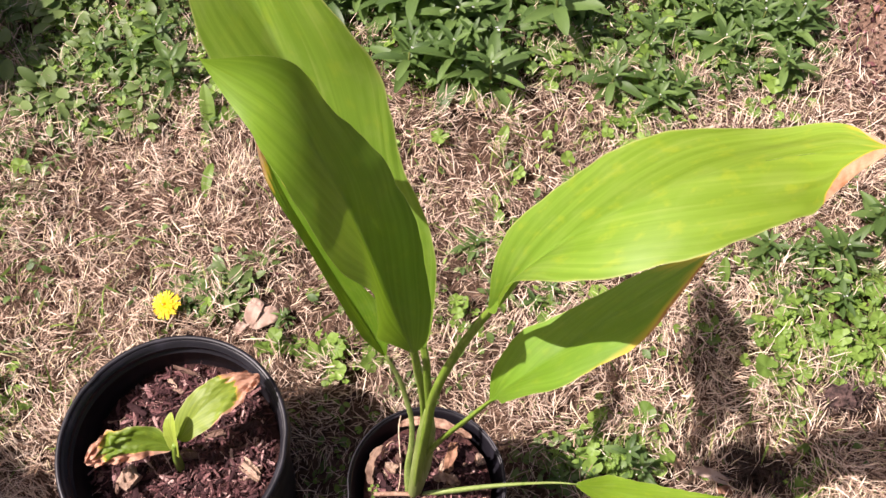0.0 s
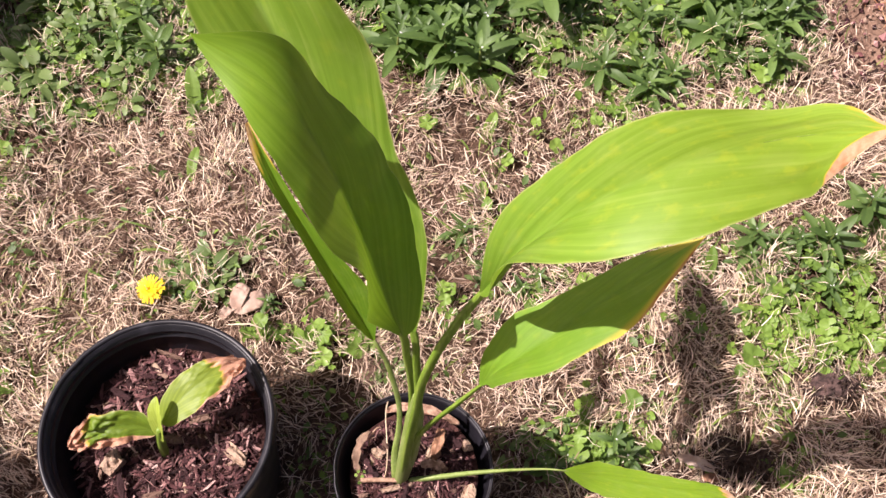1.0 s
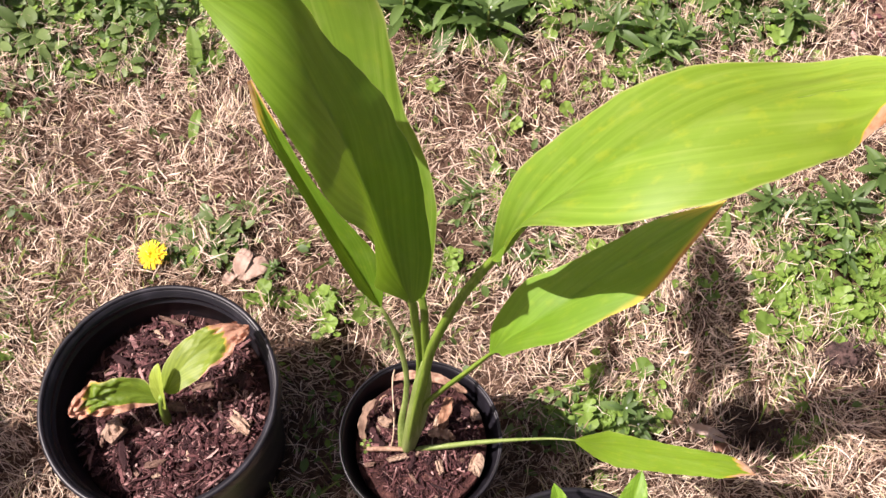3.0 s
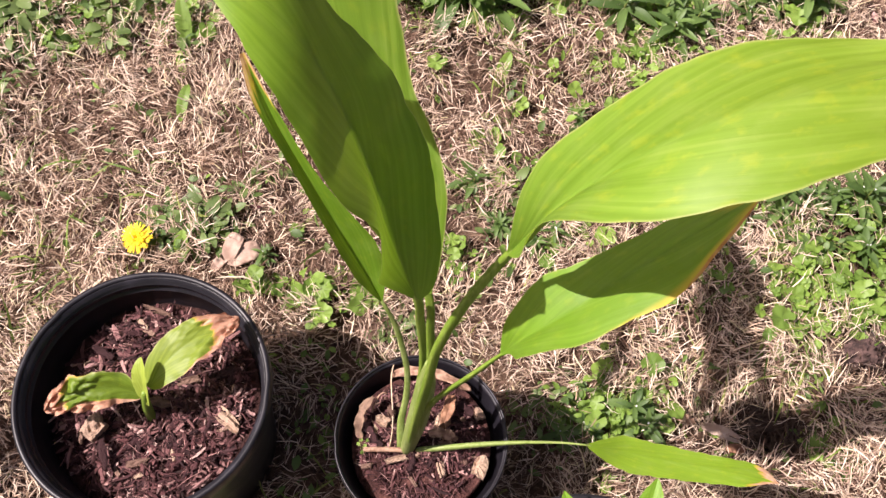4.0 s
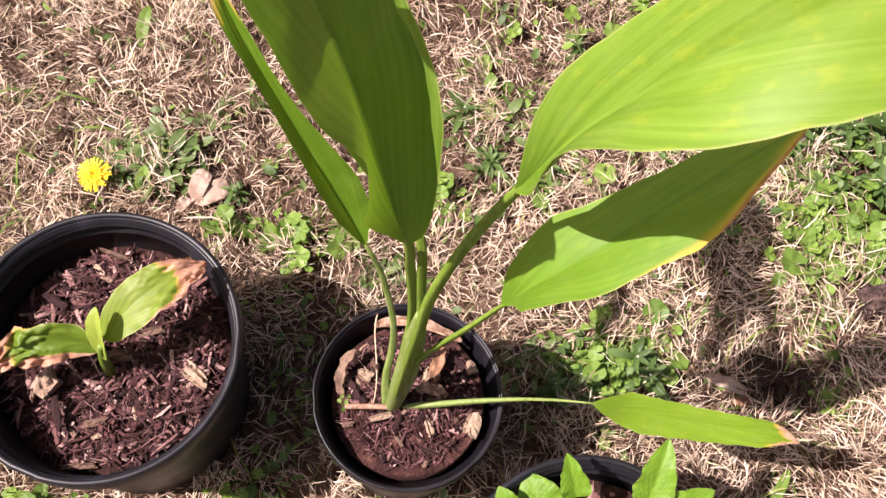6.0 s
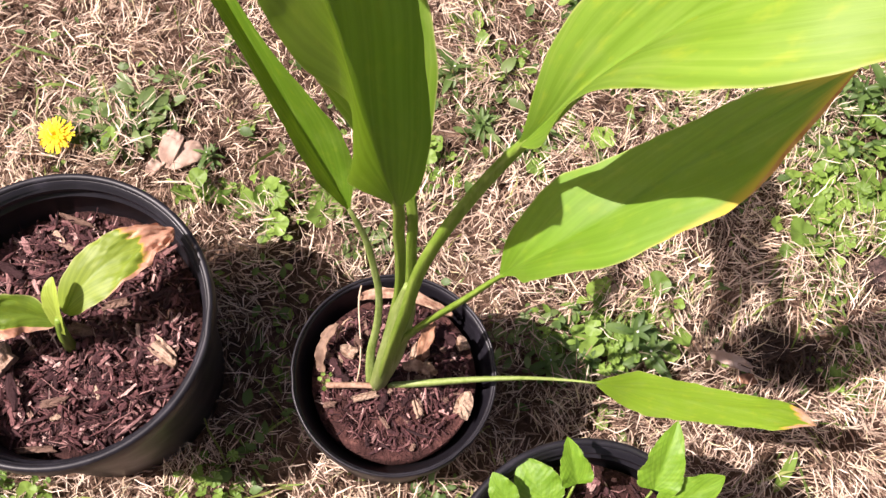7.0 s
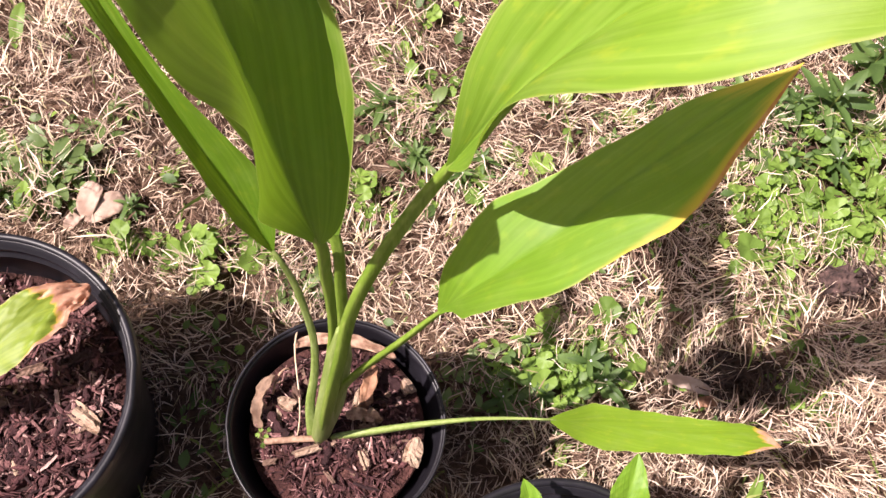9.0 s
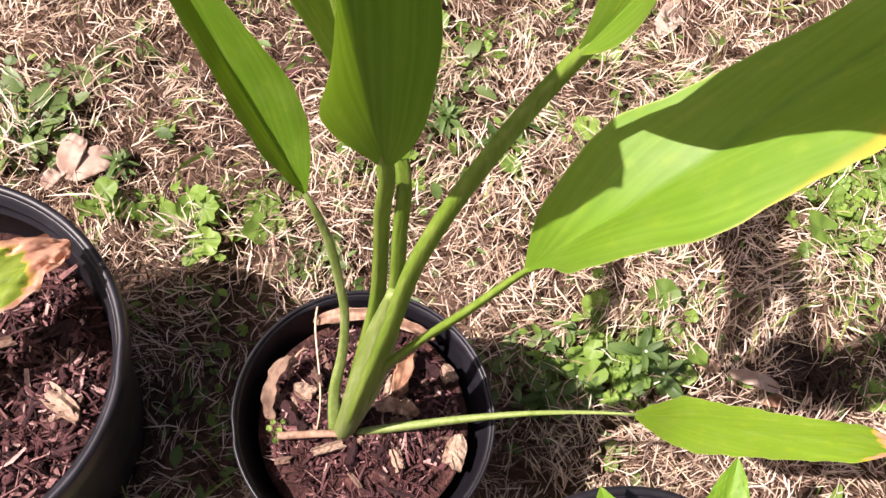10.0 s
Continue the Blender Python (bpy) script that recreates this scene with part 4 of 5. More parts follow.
part("stem", mesh_of("stem", *tube([(-0.267, 0.25, 0.142), (-0.264, 0.252, 0.19), (-0.258, 0.256, 0.215)], [0.0052, 0.0045, 0.003], 14, 10), M_PETIOLE), seedling)
leaf_part(seedling, ([(-0.257, 0.262, 0.208), (-0.243, 0.29, 0.228), (-0.212, 0.31, 0.236), (-0.186, 0.333, 0.218)], (0.0195, 0.021), (0.1, 0.3), (0.2, 0.15), (0.55, 0.6), (0.5, 0.55)),
          M_SEED_R, "pale green leaf with crumpled brown tip", 21, (0.0012, 0.0004), ripple=0.07, wave=2.5, pleat=0.0, curl=0.5, crumple=0.45)
leaf_part(seedling, ([(-0.262, 0.254, 0.205), (-0.285, 0.264, 0.222), (-0.31, 0.252, 0.22), (-0.345, 0.234, 0.205)], (0.018, 0.018), (0.45, 0.4), (0.1, 0.2), (0.5, 0.5), (0.45, 0.5)),
          M_SEED_L, "green leaf withered brown along its edge", 22, (0.001, 0.0003), ripple=0.12, wave=2.5, pleat=0.0, curl=0.7, crumple=0.9)
leaf_part(seedling, ([(-0.258, 0.249, 0.195), (-0.259, 0.258, 0.222), (-0.26, 0.268, 0.236), (-0.261, 0.281, 0.238)], (0.0095, 0.0085), (0.5, 0.3), (0.3, 0.4), (0.6, 0.7), (0.6, 0.7)),
          M_YOUNG, "bright young leaf still rolled", 23, (0.0008, 0.0003), ripple=0.02, pleat=0.0)


# ---- seedlings in the front pot ----
def heart_leaf(owner, base, tip, wide, fold, label="", seed=0, low=0.28):
    base, tip = np.array(base), np.array(tip)
    mid = (base + tip) / 2 + np.array((0, 0, 0.12 * np.linalg.norm(tip - base)))
    shape = ([tuple(base), tuple(base * 0.6 + mid * 0.4), tuple(mid * 0.7 + tip * 0.3), tuple(tip)], (wide, wide), (0.0, 0.1), (fold, fold), (low, 0.85), (low, 0.85))
    leaf_part(owner, shape, M_HEART, label, seed, (0.0008, 0.0003), rows=41, half=8, ripple=0.09, wave=2.0, pleat=0.03)


front = thing("heart_leaf_seedling", "young vine seedlings with heart-shaped bright green leaves in a pot", "plant", at=(0, 0, 0))
for ctrl in ([(0.12, 0.135, 0.17), (0.118, 0.145, 0.2), (0.124, 0.165, 0.225)], [(0.15, 0.13, 0.17), (0.165, 0.14, 0.2), (0.18, 0.165, 0.225)],
             [(0.152, 0.128, 0.17), (0.18, 0.138, 0.2), (0.192, 0.152, 0.216)], [(0.115, 0.13, 0.17), (0.1, 0.14, 0.2), (0.083, 0.15, 0.212)], [(0.118, 0.13, 0.17), (0.11, 0.14, 0.195), (0.112, 0.152, 0.2)]):
    part("stem", mesh_of("stem", *tube(ctrl, [0.0016, 0.0013, 0.001], 10, 7), M_PETIOLE), front)
heart_leaf(front, (0.126, 0.166, 0.226), (0.114, 0.195, 0.248), 0.0125, 0.35, "folded pointed heart-shaped leaf", 31)
heart_leaf(front, (0.181, 0.166, 0.226), (0.192, 0.212, 0.25), 0.0165, 0.3, "upright heart-shaped leaf", 32)
heart_leaf(front, (0.19, 0.152, 0.217), (0.232, 0.179, 0.23), 0.0165, 0.1, "", 33, 0.35)
heart_leaf(front, (0.08, 0.148, 0.213), (0.066, 0.17, 0.222), 0.0105, 0.05, "small round leaf", 34, 0.5)
heart_leaf(front, (0.11, 0.15, 0.2), (0.088, 0.184, 0.206), 0.019, 0.02, "flat broad leaf", 35, 0.5)
heart_leaf(front, (0.118, 0.135, 0.2), (0.128, 0.152, 0.206), 0.009, 0.1, "", 36, 0.4)


# ---- pieces lying in the pots ----
def strip(ctrl, widths, material, roll=(0, 0), fold=(0.3, 0.3), seed=0, ripple=0.5):
    """A dry curled strip such as an old leaf sheath."""
    v, f, uv, m, up = blade(ctrl, widths, roll, fold, (0.25, 0.3), (0.25, 0.3), ripple, seed, 0.2, 41, 5, 2.6, 0.0, 0.0, 0.35)
    return mesh_of("strip", v, f, material, uvs=uv)


def dry_piece(ctrl, widths, label, seed, roll=(0, 0), fold=(0.4, 0.4), m=None, ripple=0.5):
    ob = new("dry_leaf_sheath", strip(ctrl, widths, m or M_HUSK, roll, fold, seed, ripple))
    ob.modifiers.new("thickness", "SOLIDIFY").thickness = 0.0006
    return tagged(ob, label, "dead leaf", "dry pieces in the plant pot")


zp = Z_PLANT
dry_piece([(-0.044, 0.306, zp + 0.01), (-0.022, 0.316, zp + 0.02), (0.008, 0.311, zp + 0.02), (0.034, 0.298, zp + 0.008)], (0.004, 0.0055), "tan curled dry leaf sheath on potting soil", 51)
dry_piece([(0.016, 0.291, zp + 0.012), (0.0155, 0.281, zp + 0.019), (0.013, 0.27, zp + 0.018), (0.01, 0.259, zp + 0.008)], (0.0058, 0.0062), "red-brown curled strip of dead leaf beside the stem", 52, fold=(0.7, 0.3), m=M_RUST, ripple=0.2)
dry_piece([(-0.066, 0.246, zp - 0.004), (-0.07, 0.258, zp + 0.006), (-0.067, 0.27, zp + 0.013), (-0.056, 0.28, zp + 0.02)], (0.006, 0.0045), "curled brown dead leaf against the pot wall", 53, (0.5, 0.9), m=M_DULL, ripple=0.25)
dry_piece([(-0.003, 0.254, zp + 0.006), (0.008, 0.256, zp + 0.011), (0.017, 0.254, zp + 0.01), (0.024, 0.25, zp + 0.005)], (0.0055, 0.005), "tan flake of dry leaf on potting soil", 54)


def stick(ctrl, radii, label, material=None):
    ob = new("dry_stalk", mesh_of("dry_stalk", *along(curve_points(ctrl, 14), np.interp(np.linspace(0, 1, 14), [0, 1], radii), 7), material or M_HUSK))
    return tagged(ob, label, "dry stalk", "dry pieces in the plant pot")


stick([(-0.042, 0.316, zp + 0.012), (-0.046, 0.292, zp + 0.024), (-0.033, 0.266, zp + 0.014), (-0.0385, 0.24, zp + 0.001)], (0.0007, 0.0005), "thin pale dry stalk leaning beside the stem", M_CREAM)
stick([(-0.062, 0.2345, zp + 0.003), (-0.045, 0.236, zp + 0.004), (-0.03, 0.2375, zp + 0.003), (-0.016, 0.237, zp + 0.004)], (0.0026, 0.0024), "short tan stalk stub lying on potting soil")
stick([(-0.058, 0.27, zp + 0.004), (-0.056, 0.28, zp + 0.018), (-0.05, 0.288, zp + 0.02), (-0.046, 0.286, zp + 0.016)], (0.001, 0.0006), "pale hooked dry stalk")


def lone_chip(x, y, z, length, wide, thick, heading, label, pale=True):
    ob = new("wood_chip" if pale else "bark_chip", (BLOCKS if pale else CHIPS)[int(abs(x) * 1000) % 5])
    ob.matrix_basis = place(x, y, z, length, wide, thick, heading)
    return tagged(ob, label, "wood chip", "loose wood chips")


lone_chip(0.0115, 0.222, zp + 0.003, 0.013, 0.007, 0.006, 110, "pale cream wood chip on dark potting soil")
lone_chip(0.0475, 0.228, zp + 0.004, 0.019, 0.013, 0.008, 75, "greyish pink wood chip near the pot wall")
lone_chip(-0.0395, 0.27, zp + 0.008, 0.011, 0.0095, 0.008, 130, "tan wood chip on potting soil")
lone_chip(-0.0475, 0.263, zp + 0.004, 0.013, 0.009, 0.007, 160, "reddish wood chip on potting soil")
lone_chip(-0.0555, 0.25, zp + 0.001, 0.016, 0.007, 0.007, 120, "dark greyish bark chip on potting soil", False)
lone_chip(-0.05, 0.243, zp + 0.001, 0.012, 0.007, 0.005, 150, "brown bark chip on potting soil", False)
lone_chip(0.0425, 0.277, zp + 0.005, 0.011, 0.009, 0.007, 120, "pinkish wood chip on potting soil")
lone_chip(0.03, 0.281, zp + 0.004, 0.018, 0.01, 0.008, 150, "brown bark chip on potting soil", False)
lone_chip(0.005, 0.267, zp + 0.009, 0.013, 0.005, 0.004, 80, "pale oval flake of wood by the stem")
lone_chip(0.0135, 0.2445, zp + 0.004, 0.014, 0.006, 0.005, 12, "pale flat wood chip under the leaf stalk")
lone_chip(0.004, 0.2405, zp + 0.003, 0.014, 0.004, 0.004, 10, "thin tan wood splinter")
lone_chip(-0.031, 0.228, zp + 0.003, 0.018, 0.0055, 0.005, 18, "tan splinter of wood on potting soil")
lone_chip(-0.0165, 0.2265, zp + 0.003, 0.017, 0.005, 0.006, 80, "dark grey bark piece on potting soil", False)
lone_chip(-0.0135, 0.209, zp + 0.001, 0.011, 0.0026, 0.003, 130, "small pale splinter of wood on potting soil")
lone_chip(-0.058, 0.2205, zp - 0.003, 0.01, 0.004, 0.004, 10, "pinkish chip near the pot wall")
lone_chip(-0.257, 0.262, Z_BIG + 0.006, 0.019, 0.009, 0.006, -10, "pale splintered chip beside the seedling stem")
lone_chip(-0.268, 0.204, Z_BIG + 0.002, 0.02, 0.006, 0.005, 15, "orange sliver of wood on the mulch")
lone_chip(-0.276, 0.168, Z_BIG - 0.002, 0.026, 0.005, 0.005, 8, "orange brown stick of wood on the mulch")
lone_chip(-0.19, 0.249, Z_BIG + 0.006, 0.025, 0.013, 0.009, -35, "large greyish bark chip in the big pot")
lone_chip(-0.313, 0.232, Z_BIG + 0.007, 0.022, 0.016, 0.012, 60, "pale split chip of bark on the soil")
lone_chip(-0.279, 0.353, Z_BIG + 0.004, 0.026, 0.005, 0.006, -12, "reddish brown sliver of bark")
lone_chip(-0.322, 0.306, Z_BIG + 0.004, 0.024, 0.008, 0.007, -25, "brown bark sliver on the soil", False)
lone_chip(-0.301, 0.214, Z_BIG + 0.004, 0.04, 0.007, 0.007, -70, "long brown bark sliver on the soil", False)
lone_chip(-0.236, 0.285, Z_BIG + 0.005, 0.02, 0.007, 0.006, 20, "pale splinter beside the seedling")


# ---- weeds on the lawn ----
def small_leaf(name, material, length, wide, droop=0.25, rows=7, half=2, peak=0.5, cup=0.25):
    """A little leaf along +x, its base at the origin."""
    v, uv = [], []
    for i in range(rows):
        s = i / (rows - 1)
        w = wide * (max(s, 0.02) ** peak * (1.0 - s + 0.02) ** (1 - peak * 0.8)) * 1.9
        for j in range(-half, half + 1):
            k = j / half
            v.append((length * s, w * k * 0.5, length * (0.25 * s - droop * s * s) + cup * abs(k) * w * 0.5))
            uv.append((s, 0.5 + 0.5 * k))
    return mesh_of(name, v, grid_faces(rows, 2 * half + 1), material, uvs=uv)


def scalloped_leaf(name, material, radius, lobes, seed):
    """A round lobed leaf on a short stalk, its base at the origin."""
    rng = np.random.default_rng(seed)
    n = lobes * 6
    v = [(0, 0, 0.0)]
    for ring_at, rr in ((0.5, 0.5), (1.0, 1.0)):
        for i in range(n):
            a = -np.pi + 0.25 + (2 * np.pi - 0.5) * i / (n - 1)
            r = radius * rr * (0.76 + 0.24 * abs(math.sin(lobes * (a + np.pi) / 2)) ** 0.6 + 0.03 * rng.normal() * ring_at)
            v.append((r * math.cos(a), r * math.sin(a), radius * (0.32 * rr**2 + 0.1 * math.sin(lobes * a) * rr - 0.22 * rr)))
    f = [(0, 1 + i, 2 + i) for i in range(n - 1)]
    f += [(1 + i, 1 + n + i, 2 + n + i, 2 + i) for i in range(n - 1)]
    return mesh_of(name, v, f, material)


LANCE = [small_leaf("leaf", M_WEED, 0.034, 0.0105, droop=d, peak=p) for d, p in ((0.2, 0.5), (0.4, 0.55), (0.55, 0.45))]
ROUND = [scalloped_leaf("leaf", M_ROUND, 0.012, l, i) for i, l in enumerate((7, 5, 4))]
OVAL = [small_leaf("leaf", M_SAGE, 0.024, w, droop=d, peak=q, cup=0.15) for w, d, q in ((0.0135, 0.25, 0.5), (0.016, 0.4, 0.42), (0.0115, 0.5, 0.55))]
BLOOM = scalloped_leaf("flower", M_BLOOM, 0.0012, 4, 9)


def stem_mesh(h, r):
    return mesh_of("stem", *tube([(0, 0, -0.004), (0.001, 0.001, h * 0.5), (0, 0, h)], [r, r, r * 0.8], 5, 6), M_STEM)


def whorled_weed(seed):
    """A low weed with whorls of narrow leaves and a tiny white flower."""
    rng = random.Random(seed)
    ob = thing("field_weed", "low green weed with whorled narrow leaves growing in the lawn", "weed", "lawn weeds")
    h = rng.uniform(0.022, 0.038)
    part("stem", stem_mesh(h, 0.0011), ob)
    a = rng.uniform(0, 360)
    for level, count, size, rise in ((0.3, 4, 1.0, -4), (0.65, 5, 0.9, -16), (0.97, 5, 0.55, -38)):
        for i in range(count):
            a += 360 / count + rng.uniform(-18, 18)
            k = size * rng.uniform(0.75, 1.15)
            part("leaf", rng.choice(LANCE), ob, "", pose(0, 0, h * level, rng.uniform(-14, 14), rise + rng.uniform(-12, 10), a) @ Matrix.Diagonal((k, k * rng.uniform(0.85, 1.15), k, 1)))
        a += 40
    for i in range(rng.choice((1, 2, 2))):
        part("flower", BLOOM, ob, "tiny white flower", pose(rng.uniform(-0.003, 0.003), rng.uniform(-0.003, 0.003), h + 0.002, rng.uniform(-20, 20), 0, rng.uniform(0, 360)))
    return ob


def round_weed(seed, counts=(5, 6, 7), spread=(0.01, 0.05), sizes=(0.4, 1.1)):
    """A spreading weed with round scalloped leaves on thin stalks."""
    rng = random.Random(seed)
    ob = thing("cranesbill", "spreading weed with round scalloped bright green leaves", "weed", "round-leaved weeds")
    a = rng.uniform(0, 360)
    for i in range(rng.choice(counts)):
        a += 137.5 + rng.uniform(-20, 20)
        d, z = rng.uniform(*spread), rng.uniform(0.006, 0.021)
        x, y = d * math.cos(radians(a)), d * math.sin(radians(a))
        part("stem", mesh_of("stem", *tube([(0, 0, -0.003), (x * 0.3, y * 0.3, z), (x, y, z)], [0.0007, 0.0006, 0.0005], 5, 5), M_STEM), ob)
        k = rng.uniform(*sizes)
        part("leaf", rng.choice(ROUND), ob, "", pose(x, y, z + 0.002, rng.uniform(-30, 30), rng.uniform(-30, 18), a) @ Matrix.Scale(k, 4))
    return ob


def oval_weed(seed):
    """A loose rosette of egg-shaped sage green leaves on short stalks."""
    rng = random.Random(seed)
    ob = thing("oval_leaf_weed", "loose weed with egg-shaped sage green leaves among straw", "weed", "oval-leaved weeds")
    a = rng.uniform(0, 360)
    for i in range(rng.choice((6, 7, 8))):
        a += 137.5 + rng.uniform(-25, 25)
        d, z = rng.uniform(0.003, 0.026), rng.uniform(0.008, 0.026)
        x, y = d * math.cos(radians(a)), d * math.sin(radians(a))
        part("stem", mesh_of("stem", *tube([(0, 0, -0.003), (x * 0.4, y * 0.4, z * 0.7), (x, y, z)], [0.0008, 0.0007, 0.0006], 5, 5), M_STEM), ob)
        k = rng.uniform(0.6, 1.1)
        part("leaf", rng.choice(OVAL), ob, "", pose(x, y, z, rng.uniform(-25, 25), rng.uniform(-30, 12), a + rng.uniform(-40, 40)) @ Matrix.Scale(k, 4))
    return ob


def scatter(makers, areas, seed, hug=0.0):
    """Copies of the first plants, spread over ellipses: centre, radii, count, size."""
    rng = random.Random(seed)
    first = [make() for make in makers]
    used = set()
    for cx, cy, rx, ry, count, size in areas:
        for i in range(count):
            for tries in range(20):
                a, d = rng.uniform(0, 6.283), math.sqrt(rng.random())
                x, y = cx + rx * d * math.cos(a), cy + ry * d * math.sin(a)
                if not in_pot(np.array(x), np.array(y), 0.02):
                    break
            k = rng.randrange(len(first))
            m = pose(x, y, float(ground_z(x, y)) + rng.uniform(-0.002, hug), rng.uniform(-9, 9), rng.uniform(-9, 9), rng.uniform(0, 360)) @ Matrix.Scale(size * rng.uniform(0.75, 1.25), 4)
            if k in used:
                copy_thing(first[k], m)
            else:
                used.add(k)
                first[k].matrix_basis = m


scatter([lambda i=i: whorled_weed(100 + i) for i in range(6)],
        [(-0.04, 1.04, 0.2, 0.12, 66, 1.25), (0.0, 0.9, 0.14, 0.05, 12, 1.1), (0.33, 1.04, 0.2, 0.09, 38, 1.0), (0.24, 0.9, 0.07, 0.05, 6, 0.95), (0.42, 0.94, 0.06, 0.06, 7, 0.95),
         (-0.53, 1.01, 0.22, 0.09, 16, 0.95), (-0.5, 0.87, 0.1, 0.05, 4, 0.8), (0.46, 0.6, 0.09, 0.05, 7, 0.8), (0.57, 0.68, 0.04, 0.04, 3, 0.8)], 3, 0.008)
scatter([lambda i=i: whorled_weed(120 + i) for i in range(3)],
        [(0.022, 0.603, 0.004, 0.004, 1, 1.05), (0.06, 0.556, 0.006, 0.006, 2, 0.85), (0.152, 0.715, 0.005, 0.005, 1, 0.9), (-0.213, 0.487, 0.004, 0.004, 1, 0.6), (0.117, 0.535, 0.03, 0.02, 3, 0.55), (0.335, 0.6, 0.04, 0.04, 5, 0.6), (0.15, 0.312, 0.035, 0.02, 7, 0.75), (0.235, 0.335, 0.02, 0.015, 3, 0.8),
         (-0.61, 0.66, 0.04, 0.05, 3, 0.7), (0.44, 0.305, 0.03, 0.02, 4, 0.45), (-0.33, 0.53, 0.03, 0.02, 4, 0.5), (0.24, 0.355, 0.02, 0.02, 3, 0.45), (0.27, 0.6, 0.03, 0.02, 3, 0.55)], 8, 0.004)
scatter([lambda i=i: round_weed(200 + i) for i in range(6)],
        [(0.3, 0.95, 0.2, 0.12, 18, 1.0), (0.5, 0.545, 0.09, 0.08, 26, 0.76), (0.415, 0.48, 0.025, 0.04, 9, 1.0), (0.402, 0.417, 0.006, 0.006, 1, 0.9), (0.49, 0.5, 0.06, 0.025, 9, 1.0), (-0.15, 0.445, 0.08, 0.012, 2, 0.7), (0.049, 0.618, 0.004, 0.004, 1, 0.8), (0.165, 0.796, 0.004, 0.004, 1, 0.8), (0.198, 0.763, 0.004, 0.004, 1, 0.8), (0.228, 0.812, 0.015, 0.01, 2, 0.9), (0.212, 0.345, 0.038, 0.024, 14, 0.85),
         (0.13, 0.31, 0.03, 0.02, 3, 0.55), (0.197, 0.256, 0.003, 0.003, 1, 0.6), (-0.61, 0.6, 0.04, 0.06, 7, 0.8), (-0.54, 0.34, 0.04, 0.06, 7, 0.75), (-0.52, 0.88, 0.2, 0.12, 36, 0.95),
         (-0.32, 0.145, 0.06, 0.015, 5, 0.7), (-0.17, 0.165, 0.05, 0.012, 4, 0.7), (0.44, 0.31, 0.04, 0.03, 4, 0.5), (0.0, 0.93, 0.15, 0.07, 12, 0.9), (0.24, 0.82, 0.05, 0.04, 4, 0.8), (0.1, 0.6, 0.3, 0.12, 12, 0.6), (-0.125, 0.26, 0.015, 0.09, 2, 0.6), (0.08, 0.52, 0.12, 0.05, 6, 0.65), (0.3, 0.5, 0.06, 0.05, 3, 0.6)], 4, 0.012)


scatter([lambda i=i: round_weed(220 + i, (2, 3), (0.002, 0.012), (0.9, 1.25)) for i in range(5)],
        [(x, y, 0.003, 0.003, 1, 0.9) for x, y in (
            (-0.229, 0.444), (-0.21, 0.446), (-0.185, 0.451), (-0.172, 0.434), (-0.148, 0.447), (-0.151, 0.433), (-0.116, 0.435), (-0.142, 0.415), (-0.101, 0.45), (-0.091, 0.437), (-0.183, 0.529), (0.011, 0.525),
            (0.116, 0.516), (0.129, 0.506), (0.125, 0.535), (0.185, 0.554), (0.025, 0.667), (0.037, 0.681), (-0.035, 0.783), (0.152, 0.744), (0.119, 0.783), (0.074, 0.741), (-0.076, 0.443), (0.206, 0.626), (0.28, 0.61))], 14, 0.01)
scatter([lambda i=i: oval_weed(300 + i) for i in range(6)],
        [(-0.53, 0.98, 0.23, 0.12, 30, 1.05), (-0.62, 0.83, 0.11, 0.08, 12, 1.0), (-0.42, 0.84, 0.07, 0.08, 9, 0.9), (-0.5, 0.86, 0.1, 0.05, 9, 0.95), (-0.55, 0.75, 0.1, 0.03, 4, 0.8), (-0.6, 0.66, 0.05, 0.06, 3, 0.7),
         (0.47, 0.6, 0.09, 0.06, 7, 0.75), (0.3, 0.94, 0.2, 0.06, 8, 0.9), (0.12, 0.33, 0.03, 0.02, 3, 0.6), (-0.05, 0.43, 0.05, 0.02, 3, 0.6), (0.45, 0.3, 0.03, 0.02, 2, 0.5), (0.04, 0.57, 0.06, 0.03, 3, 0.6), (-0.3, 0.505, 0.02, 0.02, 4, 0.85), (-0.285, 0.545, 0.03, 0.02, 3, 0.8), (-0.25, 0.6, 0.03, 0.02, 2, 0.7)], 12, 0.004)


sprout = thing("weed_sprout", "tiny green weed sprout by the wall of a pot", "weed", at=(-0.0645, 0.2365, Z_PLANT - 0.008))
for i, (dx, dy, dz, k) in enumerate(((0.003, 0.002, 0.008, 0.34), (-0.003, 0.003, 0.01, 0.3), (0.001, -0.004, 0.007, 0.32), (0.005, 0.007, 0.011, 0.26), (-0.001, 0.007, 0.009, 0.28))):
    part("stem", mesh_of("stem", *tube([(0, 0, -0.002), (dx * 0.4, dy * 0.4, dz * 0.7), (dx, dy, dz)], [0.0005, 0.0004, 0.0003], 5, 5), M_STEM), sprout)
    part("leaf", ROUND[i % 3], sprout, "", pose(dx, dy, dz, 12 * (i % 3) - 12, -15, 72 * i) @ Matrix.Scale(0.55 * k, 4))


